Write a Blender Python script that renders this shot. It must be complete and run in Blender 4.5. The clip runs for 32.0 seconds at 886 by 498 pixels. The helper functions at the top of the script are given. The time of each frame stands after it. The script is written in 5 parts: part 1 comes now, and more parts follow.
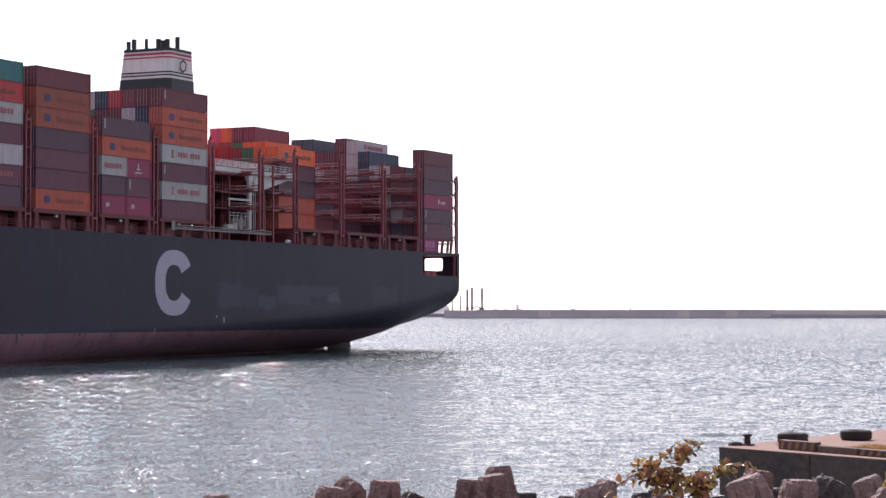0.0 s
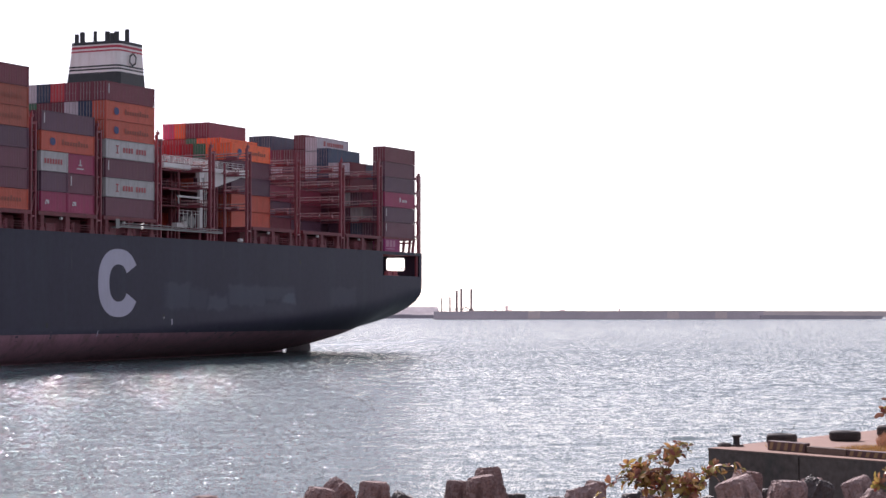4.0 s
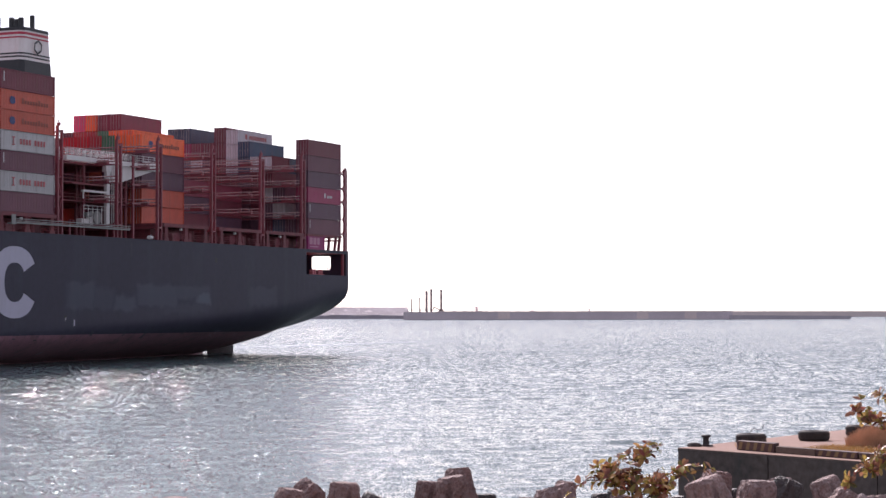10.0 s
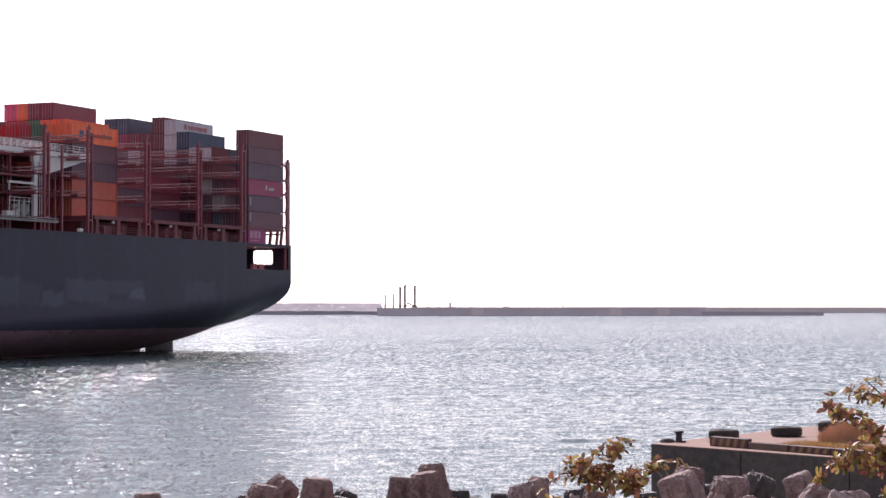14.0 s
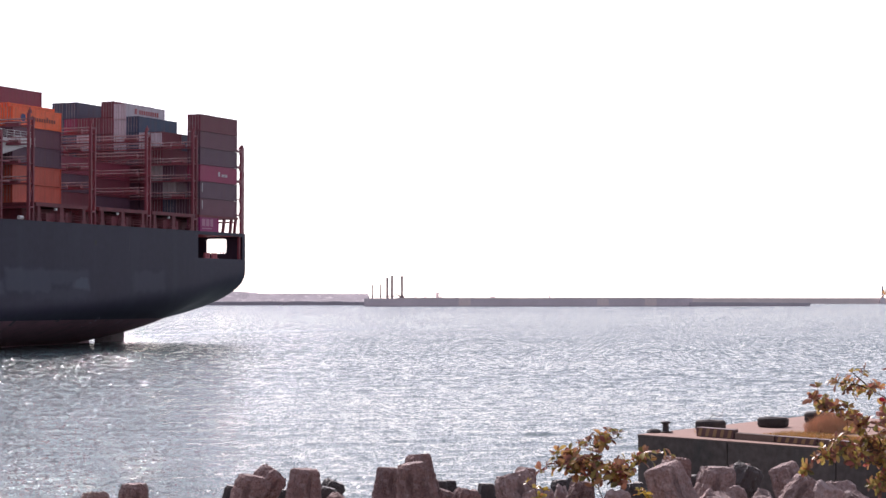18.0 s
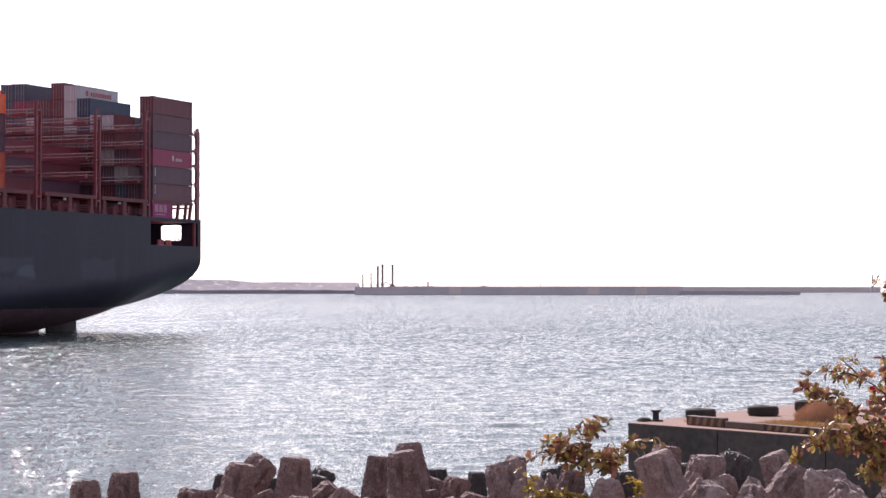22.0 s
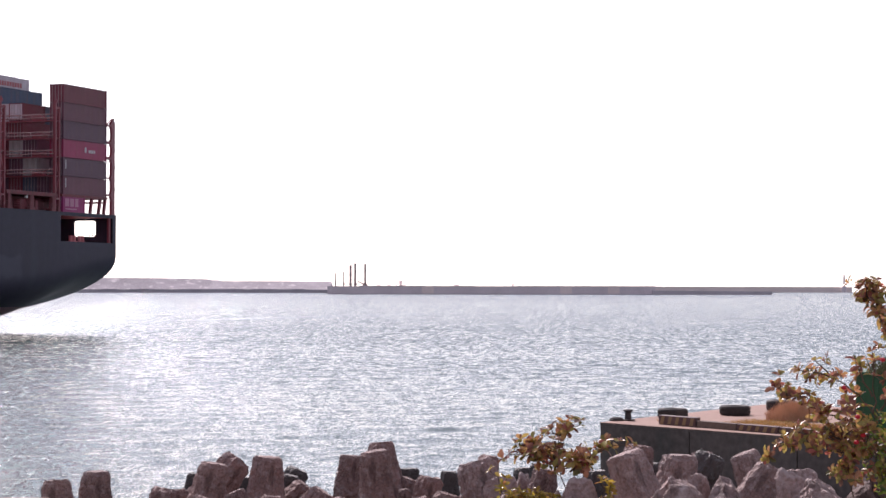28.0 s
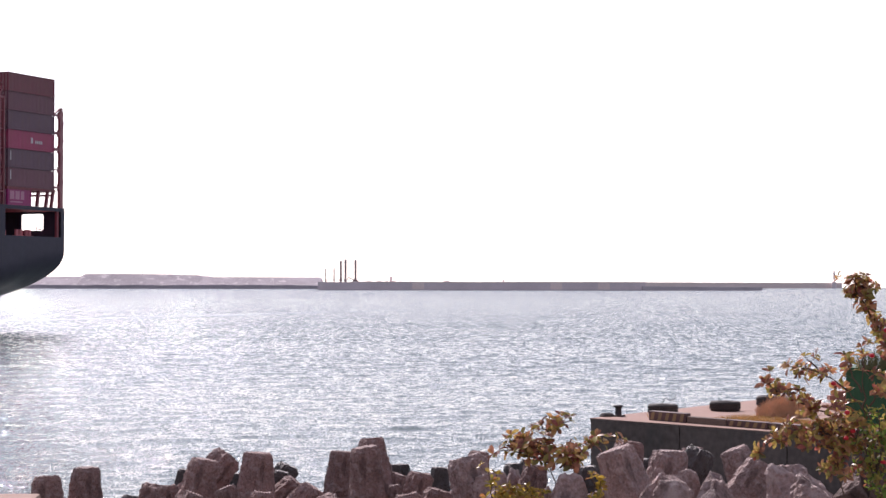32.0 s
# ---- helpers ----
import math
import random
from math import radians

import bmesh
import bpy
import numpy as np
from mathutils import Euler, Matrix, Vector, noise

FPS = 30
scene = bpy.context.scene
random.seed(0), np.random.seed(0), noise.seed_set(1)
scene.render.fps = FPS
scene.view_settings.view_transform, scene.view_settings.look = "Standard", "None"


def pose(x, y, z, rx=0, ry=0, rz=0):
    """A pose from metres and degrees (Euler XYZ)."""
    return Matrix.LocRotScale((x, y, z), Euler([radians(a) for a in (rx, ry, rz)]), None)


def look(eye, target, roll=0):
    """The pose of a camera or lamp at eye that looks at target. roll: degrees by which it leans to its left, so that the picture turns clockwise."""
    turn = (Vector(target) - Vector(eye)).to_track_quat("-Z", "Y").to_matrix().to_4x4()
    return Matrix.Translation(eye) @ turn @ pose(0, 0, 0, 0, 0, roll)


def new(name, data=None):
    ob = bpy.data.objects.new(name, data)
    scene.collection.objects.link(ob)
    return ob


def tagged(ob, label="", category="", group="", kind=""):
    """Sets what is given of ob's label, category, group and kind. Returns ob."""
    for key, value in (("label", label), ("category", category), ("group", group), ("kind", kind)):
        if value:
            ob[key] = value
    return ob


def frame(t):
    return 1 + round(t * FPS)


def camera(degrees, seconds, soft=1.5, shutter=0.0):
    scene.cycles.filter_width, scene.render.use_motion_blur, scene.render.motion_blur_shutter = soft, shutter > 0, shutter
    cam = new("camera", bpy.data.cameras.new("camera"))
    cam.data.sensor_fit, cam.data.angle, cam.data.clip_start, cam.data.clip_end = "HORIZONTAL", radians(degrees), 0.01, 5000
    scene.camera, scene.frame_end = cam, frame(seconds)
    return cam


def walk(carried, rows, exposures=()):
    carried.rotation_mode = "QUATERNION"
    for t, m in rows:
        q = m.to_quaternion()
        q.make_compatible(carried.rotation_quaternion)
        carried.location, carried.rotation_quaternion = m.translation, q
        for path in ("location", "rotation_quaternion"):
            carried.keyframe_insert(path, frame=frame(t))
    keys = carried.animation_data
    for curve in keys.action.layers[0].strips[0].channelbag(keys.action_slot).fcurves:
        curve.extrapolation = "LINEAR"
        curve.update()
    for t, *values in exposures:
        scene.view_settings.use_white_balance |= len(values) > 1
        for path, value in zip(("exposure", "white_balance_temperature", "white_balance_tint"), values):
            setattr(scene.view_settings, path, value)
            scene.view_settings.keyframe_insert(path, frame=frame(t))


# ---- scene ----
EYE = 7.02


def aim(yaw, pitch, roll):
    """The standing camera's pose: degrees to the right, upwards, and of lean."""
    return pose(0, 0, EYE) @ pose(0, 0, 0, 0, 0, -yaw) @ pose(0, 0, 0, 90 + pitch) @ pose(0, 0, 0, 0, 0, roll)


cam = camera(24.784, 32.0)
walk(cam, [
    (0, aim(0.000, 1.802, -0.002)), (0.5, aim(-0.070, 1.790, -0.019)), (1, aim(-0.223, 1.767, -0.015)), (1.5, aim(-0.183, 1.730, -0.016)),
    (2, aim(-0.091, 1.728, -0.017)), (2.5, aim(0.062, 1.727, -0.019)), (3, aim(0.208, 1.737, -0.018)), (3.5, aim(0.270, 1.785, -0.024)),
    (5.5, aim(0.440, 1.907, -0.015)), (6, aim(0.546, 1.899, -0.025)), (6.5, aim(0.727, 1.872, -0.034)), (7, aim(0.836, 1.866, -0.036)),
    (7.5, aim(0.868, 1.873, -0.050)), (8, aim(0.920, 1.873, -0.066)), (8.5, aim(0.979, 1.864, -0.076)), (9, aim(1.024, 1.878, -0.086)),
    (9.5, aim(1.062, 1.889, -0.095)), (10, aim(1.161, 1.849, -0.093)), (10.5, aim(1.240, 1.824, -0.093)), (11, aim(1.315, 1.821, -0.083)),
    (11.5, aim(1.433, 1.791, -0.081)), (12, aim(1.634, 1.755, -0.073)), (12.5, aim(1.752, 1.729, -0.068)), (13, aim(1.819, 1.721, -0.057)),
    (13.5, aim(1.879, 1.741, -0.046)), (14, aim(1.909, 1.734, -0.041)), (14.5, aim(1.961, 1.677, -0.037)), (16.5, aim(2.164, 1.524, -0.028)),
    (17, aim(2.208, 1.491, -0.026)), (17.5, aim(2.235, 1.474, -0.020)), (18, aim(2.274, 1.465, -0.014)), (18.5, aim(2.270, 1.418, -0.017)),
    (19, aim(2.249, 1.367, -0.019)), (19.5, aim(2.268, 1.307, -0.016)), (20, aim(2.292, 1.245, -0.011)), (20.5, aim(2.308, 1.223, -0.004)),
    (21, aim(2.367, 1.201, 0.003)), (21.5, aim(2.462, 1.169, 0.010)), (22, aim(2.542, 1.140, 0.020)), (22.5, aim(2.626, 1.123, 0.038)),
    (23, aim(2.725, 1.103, 0.045)), (23.5, aim(2.790, 1.124, 0.053)), (24, aim(2.858, 1.232, 0.062)), (24.5, aim(2.910, 1.225, 0.074)),
    (25, aim(2.964, 1.209, 0.087)), (25.5, aim(3.034, 1.204, 0.092)), (27.5, aim(3.258, 1.146, 0.096)), (28, aim(3.316, 1.123, 0.106)),
    (28.5, aim(3.366, 1.120, 0.110)), (29, aim(3.390, 1.099, 0.115)), (29.5, aim(3.422, 1.068, 0.114)), (30, aim(3.460, 1.053, 0.111)),
    (30.5, aim(3.492, 1.031, 0.106)), (31, aim(3.522, 1.025, 0.104)), (31.5, aim(3.565, 1.008, 0.100)), (32, aim(3.591, 1.006, 0.097)),
], [(0, 0.1, 6350, 24), (32, 0.1, 6350, 24)])

# ---- light ----
SUN_AZ, SUN_EL = -13.5, 40.0   # degrees to the right of +y, and up
world = bpy.data.worlds.new("sky")
scene.world = world
world.use_nodes = True
wn, wl = world.node_tree.nodes, world.node_tree.links
sky = wn.new("ShaderNodeTexSky")
sky.sky_type = "NISHITA"
sky.sun_disc = False
sky.sun_elevation, sky.sun_rotation = radians(SUN_EL), radians(SUN_AZ)
sky.air_density, sky.dust_density, sky.ozone_density = 1.0, 0.6, 1.0
pale = wn.new("ShaderNodeHueSaturation")      # a hazy, nearly white sky
pale.inputs["Saturation"].default_value = 0.36
wl.new(sky.outputs[0], pale.inputs["Color"])
wl.new(pale.outputs[0], wn["Background"].inputs[0])
wn["Background"].inputs[1].default_value = 0.14
sun = new("sun", bpy.data.lights.new("sun", "SUN"))
sun.data.energy, sun.data.angle, sun.data.color = 5.0, radians(0.55), (1.0, 0.95, 0.88)
away = Vector((math.sin(radians(SUN_AZ)) * math.cos(radians(SUN_EL)), math.cos(radians(SUN_AZ)) * math.cos(radians(SUN_EL)), math.sin(radians(SUN_EL))))
sun.matrix_world = look(away * 100, (0, 0, 0))

# ---- materials ----
def material(name, base, rough=0.6, metal=0.0, spread=0.15, scale=1.0, bump=0.0, bump_scale=None, dirt=None, dirt_amount=0.0,
             streak=False, coat=0.0, random_tint=0.0, spec=0.5, dirt_from=0.5, dirt_to=0.72):
    """A paint or mineral surface: base colour with grain at two scales, stains of a second colour, relief."""
    m = bpy.data.materials.new(name)
    m.use_nodes = True
    n, l = m.node_tree.nodes, m.node_tree.links
    b = n["Principled BSDF"]
    b.inputs["Roughness"].default_value, b.inputs["Metallic"].default_value = rough, metal
    b.inputs["Specular IOR Level"].default_value = spec
    b.inputs["Coat Weight"].default_value = coat
    tc = n.new("ShaderNodeTexCoord")
    big = n.new("ShaderNodeTexNoise")
    big.inputs["Scale"].default_value, big.inputs["Detail"].default_value = 0.7 * scale, 6
    fine = n.new("ShaderNodeTexNoise")
    fine.inputs["Scale"].default_value, fine.inputs["Detail"].default_value = 9 * scale, 5
    l.new(tc.outputs["Object"], big.inputs["Vector"])
    l.new(tc.outputs["Object"], fine.inputs["Vector"])
    add = n.new("ShaderNodeMath")
    add.operation = "ADD"
    l.new(big.outputs["Fac"], add.inputs[0])
    l.new(fine.outputs["Fac"], add.inputs[1])
    ramp = n.new("ShaderNodeMapRange")
    ramp.inputs["From Min"].default_value, ramp.inputs["From Max"].default_value = 0.6, 1.4
    ramp.inputs["To Min"].default_value, ramp.inputs["To Max"].default_value = 1 - spread, 1 + spread
    l.new(add.outputs[0], ramp.inputs["Value"])
    hsv = n.new("ShaderNodeHueSaturation")
    hsv.inputs["Color"].default_value = (*base, 1)
    l.new(ramp.outputs[0], hsv.inputs["Value"])
    colour = hsv.outputs[0]
    if random_tint:
        info = n.new("ShaderNodeObjectInfo")
        tint = n.new("ShaderNodeMapRange")
        tint.inputs["To Min"].default_value, tint.inputs["To Max"].default_value = 1 - random_tint, 1 + random_tint
        l.new(info.outputs["Random"], tint.inputs["Value"])
        mul = n.new("ShaderNodeMath")
        mul.operation = "MULTIPLY"
        l.new(ramp.outputs[0], mul.inputs[0])
        l.new(tint.outputs[0], mul.inputs[1])
        l.new(mul.outputs[0], hsv.inputs["Value"])
    if dirt:
        stain = n.new("ShaderNodeTexNoise")
        stain.inputs["Scale"].default_value, stain.inputs["Detail"].default_value = 1.3 * scale, 8
        stain.inputs["Roughness"].default_value = 0.65
        if streak:
            mp = n.new("ShaderNodeMapping")
            mp.inputs["Scale"].default_value = (2.2, 2.2, 0.25)
            l.new(tc.outputs["Object"], mp.inputs["Vector"])
            l.new(mp.outputs[0], stain.inputs["Vector"])
        else:
            l.new(tc.outputs["Object"], stain.inputs["Vector"])
        edge = n.new("ShaderNodeMapRange")
        edge.inputs["From Min"].default_value, edge.inputs["From Max"].default_value = dirt_from, dirt_to
        edge.inputs["To Max"].default_value = dirt_amount
        l.new(stain.outputs["Fac"], edge.inputs["Value"])
        mix = n.new("ShaderNodeMix")
        mix.data_type = "RGBA"
        l.new(edge.outputs[0], mix.inputs["Factor"])
        l.new(colour, mix.inputs["A"])
        mix.inputs["B"].default_value = (*dirt, 1)
        colour = mix.outputs["Result"]
    l.new(colour, b.inputs["Base Color"])
    if bump:
        bn = n.new("ShaderNodeTexNoise")
        bn.inputs["Scale"].default_value, bn.inputs["Detail"].default_value = (bump_scale or 12 * scale), 8
        l.new(tc.outputs["Object"], bn.inputs["Vector"])
        bp = n.new("ShaderNodeBump")
        bp.inputs["Strength"].default_value, bp.inputs["Distance"].default_value = 1.0, bump
        l.new(bn.outputs["Fac"], bp.inputs["Height"])
        l.new(bp.outputs[0], b.inputs["Normal"])
    return m


def water_material(name="sea_water", body=(0.080, 0.120, 0.120), ripple=1.0):
    """Sea: dark teal body, sky mirrored by fine wind ripples that ride on the modelled waves."""
    m = bpy.data.materials.new(name)
    m.use_nodes = True
    n, l = m.node_tree.nodes, m.node_tree.links
    b = n["Principled BSDF"]
    b.inputs["Base Color"].default_value = (*body, 1)
    b.inputs["IOR"].default_value = 1.333
    tc = n.new("ShaderNodeTexCoord")
    split = n.new("ShaderNodeSeparateXYZ")
    l.new(tc.outputs["Object"], split.inputs[0])
    total = None
    open_water = n.new("ShaderNodeMapRange")     # fine ripples in the lee of the rocks, longer chop in the channel
    open_water.inputs["From Min"].default_value, open_water.inputs["From Max"].default_value = 70, 260
    l.new(split.outputs["Y"], open_water.inputs["Value"])
    # (waves per metre along x, along y, steepness by the shore and in the channel, turn)
    for sx, sy, steep, steep_out, turn in ((1.2, 0.75, 0.12, 0.40, -12), (3.8, 2.4, 0.42, 0.46, 12), (12.0, 9.0, 0.74, 0.42, -4)):
        mp = n.new("ShaderNodeMapping")
        mp.inputs["Scale"].default_value = (sx, sy, 1)
        mp.inputs["Rotation"].default_value = (0, 0, radians(turn))
        l.new(tc.outputs["Object"], mp.inputs["Vector"])
        w = n.new("ShaderNodeTexNoise")
        w.noise_dimensions = "2D"
        w.inputs["Scale"].default_value, w.inputs["Detail"].default_value = 1.0, 1.5
        l.new(mp.outputs[0], w.inputs["Vector"])
        mid = n.new("ShaderNodeVectorMath")
        mid.operation = "SUBTRACT"
        mid.inputs[1].default_value = (0.5, 0.5, 0.5)
        l.new(w.outputs["Color"], mid.inputs[0])
        mul = n.new("ShaderNodeVectorMath")
        mul.operation = "MULTIPLY"
        grow = n.new("ShaderNodeMapRange")
        grow.inputs["To Min"].default_value, grow.inputs["To Max"].default_value = steep * ripple, steep_out * ripple
        l.new(open_water.outputs[0], grow.inputs["Value"])
        size = n.new("ShaderNodeVectorMath")
        size.operation = "SCALE"
        size.inputs[0].default_value = (1.8, 1.32, 0)
        l.new(grow.outputs[0], size.inputs["Scale"])
        l.new(size.outputs[0], mul.inputs[1])
        l.new(mid.outputs[0], mul.inputs[0])
        if total is None:
            total = mul.outputs[0]
        else:
            s = n.new("ShaderNodeVectorMath")
            l.new(total, s.inputs[0])
            l.new(mul.outputs[0], s.inputs[1])
            total = s.outputs[0]
    # far out the waves are too fine to tell apart: they become gloss
    far = n.new("ShaderNodeMapRange")
    far.inputs["From Min"].default_value, far.inputs["From Max"].default_value = 150, 1200
    far.inputs["To Min"].default_value, far.inputs["To Max"].default_value = 0.06, 0.05
    l.new(split.outputs["Y"], far.inputs["Value"])
    l.new(far.outputs[0], b.inputs["Roughness"])
    lee = n.new("ShaderNodeVectorMath")          # what shows of far waves are the faces that look to the shore
    l.new(total, lee.inputs[0])
    tilt = n.new("ShaderNodeMapRange")
    tilt.inputs["From Min"].default_value, tilt.inputs["From Max"].default_value = 60, 330
    tilt.inputs["To Min"].default_value, tilt.inputs["To Max"].default_value = -0.040 * ripple, -0.140 * ripple
    l.new(split.outputs["Y"], tilt.inputs["Value"])
    slope = n.new("ShaderNodeCombineXYZ")
    l.new(tilt.outputs[0], slope.inputs["Y"])
    l.new(slope.outputs[0], lee.inputs[1])
    geo = n.new("ShaderNodeNewGeometry")
    up = n.new("ShaderNodeVectorMath")
    l.new(lee.outputs[0], up.inputs[0])
    l.new(geo.outputs["Normal"], up.inputs[1])
    nm = n.new("ShaderNodeVectorMath")
    nm.operation = "NORMALIZE"
    l.new(up.outputs[0], nm.inputs[0])
    l.new(nm.outputs[0], b.inputs["Normal"])
    return m


def leaf_material(name="leaf", tints=((0.13, 0.12, 0.04), (0.42, 0.34, 0.09), (0.50, 0.28, 0.11), (0.42, 0.19, 0.12), (0.16, 0.08, 0.055), (0.44, 0.13, 0.10))):
    """Leathery leaves, from green over yellow to brown and red, that let light through."""
    m = bpy.data.materials.new(name)
    m.use_nodes = True
    n, l = m.node_tree.nodes, m.node_tree.links
    b = n["Principled BSDF"]
    info = n.new("ShaderNodeObjectInfo")
    geo = n.new("ShaderNodeNewGeometry")
    add = n.new("ShaderNodeMath")
    l.new(info.outputs["Random"], add.inputs[0])
    l.new(geo.outputs["Random Per Island"], add.inputs[1])
    fr = n.new("ShaderNodeMath")
    fr.operation = "FRACT"
    l.new(add.outputs[0], fr.inputs[0])
    ramp = n.new("ShaderNodeValToRGB")
    cr = ramp.color_ramp
    cr.elements[0].position, cr.elements[0].color = 0.0, (*tints[0], 1)
    cr.elements[1].position, cr.elements[1].color = 1.0, (*tints[5], 1)
    for p, c in zip((0.25, 0.5, 0.7, 0.88), tints[1:5]):
        e = cr.elements.new(p)
        e.color = (*c, 1)
    l.new(fr.outputs[0], ramp.inputs[0])
    tc = n.new("ShaderNodeTexCoord")
    no = n.new("ShaderNodeTexNoise")
    no.inputs["Scale"].default_value = 22
    l.new(tc.outputs["Object"], no.inputs["Vector"])
    hsv = n.new("ShaderNodeHueSaturation")
    rng = n.new("ShaderNodeMapRange")
    rng.inputs["To Min"].default_value, rng.inputs["To Max"].default_value = 0.7, 1.3
    l.new(no.outputs["Fac"], rng.inputs["Value"])
    l.new(rng.outputs[0], hsv.inputs["Value"])
    l.new(ramp.outputs[0], hsv.inputs["Color"])
    l.new(hsv.outputs[0], b.inputs["Base Color"])
    b.inputs["Roughness"].default_value = 0.38
    tr = n.new("ShaderNodeBsdfTranslucent")
    l.new(hsv.outputs[0], tr.inputs["Color"])
    mix = n.new("ShaderNodeMixShader")
    mix.inputs[0].default_value = 0.42
    l.new(b.outputs[0], mix.inputs[1])
    l.new(tr.outputs[0], mix.inputs[2])
    l.new(mix.outputs[0], n["Material Output"].inputs[0])
    return m


RUST, SALT = (0.13, 0.055, 0.03), (0.42, 0.40, 0.38)
PAINT = {}
for key, rgb in (("maroon", (0.125, 0.020, 0.027)), ("brown", (0.115, 0.036, 0.048)), ("umber", (0.086, 0.040, 0.056)), ("orange", (0.43, 0.075, 0.034)),
                 ("rust_orange", (0.30, 0.065, 0.03)), ("pale_grey", (0.36, 0.365, 0.32)), ("white", (0.46, 0.435, 0.41)), ("navy", (0.006, 0.034, 0.064)),
                 ("teal", (0.015, 0.16, 0.14)), ("red", (0.42, 0.03, 0.03)), ("crimson", (0.26, 0.022, 0.065)), ("green", (0.03, 0.16, 0.07)),
                 ("slate", (0.042, 0.058, 0.080)), ("magenta", (0.26, 0.015, 0.10)), ("wine", (0.17, 0.022, 0.035)), ("pink", (0.72, 0.07, 0.15)), ("vivid_orange", (0.78, 0.13, 0.03)), ("vivid_red", (0.62, 0.035, 0.035))):
    # gain and purplish offset put the veiling glare into every paint
    PAINT[key] = material("container_paint_" + key, (1.2 * rgb[0] + 0.020, 1.15 * rgb[1] + 0.010, 1.32 * rgb[2] + 0.016), 0.5, spread=0.16, scale=0.8, dirt=RUST if key not in ("orange",) else (0.22, 0.07, 0.03), dirt_amount=0.35,
                          streak=True, bump=0.004, random_tint=0.10)
HULL = material("hull_paint", (0.039, 0.035, 0.060), 0.5, spec=0.28, spread=0.16, scale=0.12, dirt=(0.050, 0.060, 0.080), dirt_amount=0.4, streak=True, bump=0.03, bump_scale=0.35)


def soft_patches(m, boxes, tint):
    """Blurred paler patches on the skin where old lettering was painted over: (u0, u1, w0, w1, strength)."""
    n, l = m.node_tree.nodes, m.node_tree.links
    b = n["Principled BSDF"]
    colour = b.inputs["Base Color"].links[0].from_socket
    tc = n.new("ShaderNodeTexCoord")
    wob = n.new("ShaderNodeTexNoise")
    wob.inputs["Scale"].default_value, wob.inputs["Detail"].default_value = 0.45, 5
    l.new(tc.outputs["Object"], wob.inputs["Vector"])
    mid = n.new("ShaderNodeVectorMath")
    mid.operation = "MULTIPLY_ADD"
    mid.inputs[1].default_value, mid.inputs[2].default_value = (2.6, 0, 2.0), (-1.3, 0, -1.0)
    l.new(wob.outputs["Color"], mid.inputs[0])
    at = n.new("ShaderNodeVectorMath")
    l.new(tc.outputs["Object"], at.inputs[0])
    l.new(mid.outputs[0], at.inputs[1])
    xyz = n.new("ShaderNodeSeparateXYZ")
    l.new(at.outputs[0], xyz.inputs[0])
    most = None
    for u0, u1, w0, w1, strength in boxes:
        mask = None
        for axis, c, half, edge in (("X", 0.5 * (u0 + u1), 0.5 * (u1 - u0), 0.7), ("Z", 0.5 * (w0 + w1), 0.5 * (w1 - w0), 0.4)):
            off = n.new("ShaderNodeMath")
            off.operation = "SUBTRACT"
            off.inputs[1].default_value = c
            l.new(xyz.outputs[axis], off.inputs[0])
            away_ = n.new("ShaderNodeMath")
            away_.operation = "ABSOLUTE"
            l.new(off.outputs[0], away_.inputs[0])
            fall = n.new("ShaderNodeMapRange")
            fall.interpolation_type = "SMOOTHSTEP"
            fall.inputs["From Min"].default_value, fall.inputs["From Max"].default_value = half + edge, half - edge
            fall.inputs["To Max"].default_value = strength if axis == "X" else 1.0
            l.new(away_.outputs[0], fall.inputs["Value"])
            if mask is None:
                mask = fall.outputs[0]
            else:
                mul = n.new("ShaderNodeMath")
                mul.operation = "MULTIPLY"
                l.new(mask, mul.inputs[0])
                l.new(fall.outputs[0], mul.inputs[1])
                mask = mul.outputs[0]
        if most is None:
            most = mask
        else:
            mx = n.new("ShaderNodeMath")
            mx.operation = "MAXIMUM"
            l.new(most, mx.inputs[0])
            l.new(mask, mx.inputs[1])
            most = mx.outputs[0]
    mix = n.new("ShaderNodeMix")
    mix.data_type = "RGBA"
    l.new(most, mix.inputs["Factor"])
    l.new(colour, mix.inputs["A"])
    mix.inputs["B"].default_value = (*tint, 1)
    l.new(mix.outputs["Result"], b.inputs["Base Color"])


soft_patches(HULL, [(3.2, 9.8, 7.8, 11.6, 0.38), (9.6, 14.6, 7.9, 10.8, 0.26), (15.0, 20.4, 7.6, 9.7, 0.5), (21.0, 32.0, 8.2, 11.5, 0.42), (31.0, 41.5, 9.4, 11.4, 0.34),
                    (37.6, 41.6, 8.6, 10.4, 0.85), (28.0, 41.0, 7.2, 8.6, 0.18), (54.0, 63.0, 8.4, 11.6, 0.24), (-70, 60, 4.2, 4.9, 0.16)], (0.098, 0.112, 0.152))
PATCH = material("faded_hull_paint", (0.050, 0.048, 0.068), 0.42, spread=0.16, scale=0.22, dirt=(0.095, 0.095, 0.125), dirt_amount=0.72, spec=0.3, dirt_from=0.40, dirt_to=0.60)
# antifouling red darkened for the shadow the hull throws on the rudder
RUDDER = material("shaded_antifouling_paint", (0.035, 0.020, 0.024), 0.8, spread=0.25, scale=0.4, dirt=(0.05, 0.045, 0.045), dirt_amount=0.6, streak=True)
FAINT = material("slightly_faded_hull_paint", (0.048, 0.046, 0.066), 0.55, spread=0.16, scale=0.2, dirt=(0.064, 0.064, 0.084), dirt_amount=0.8, spec=0.3)
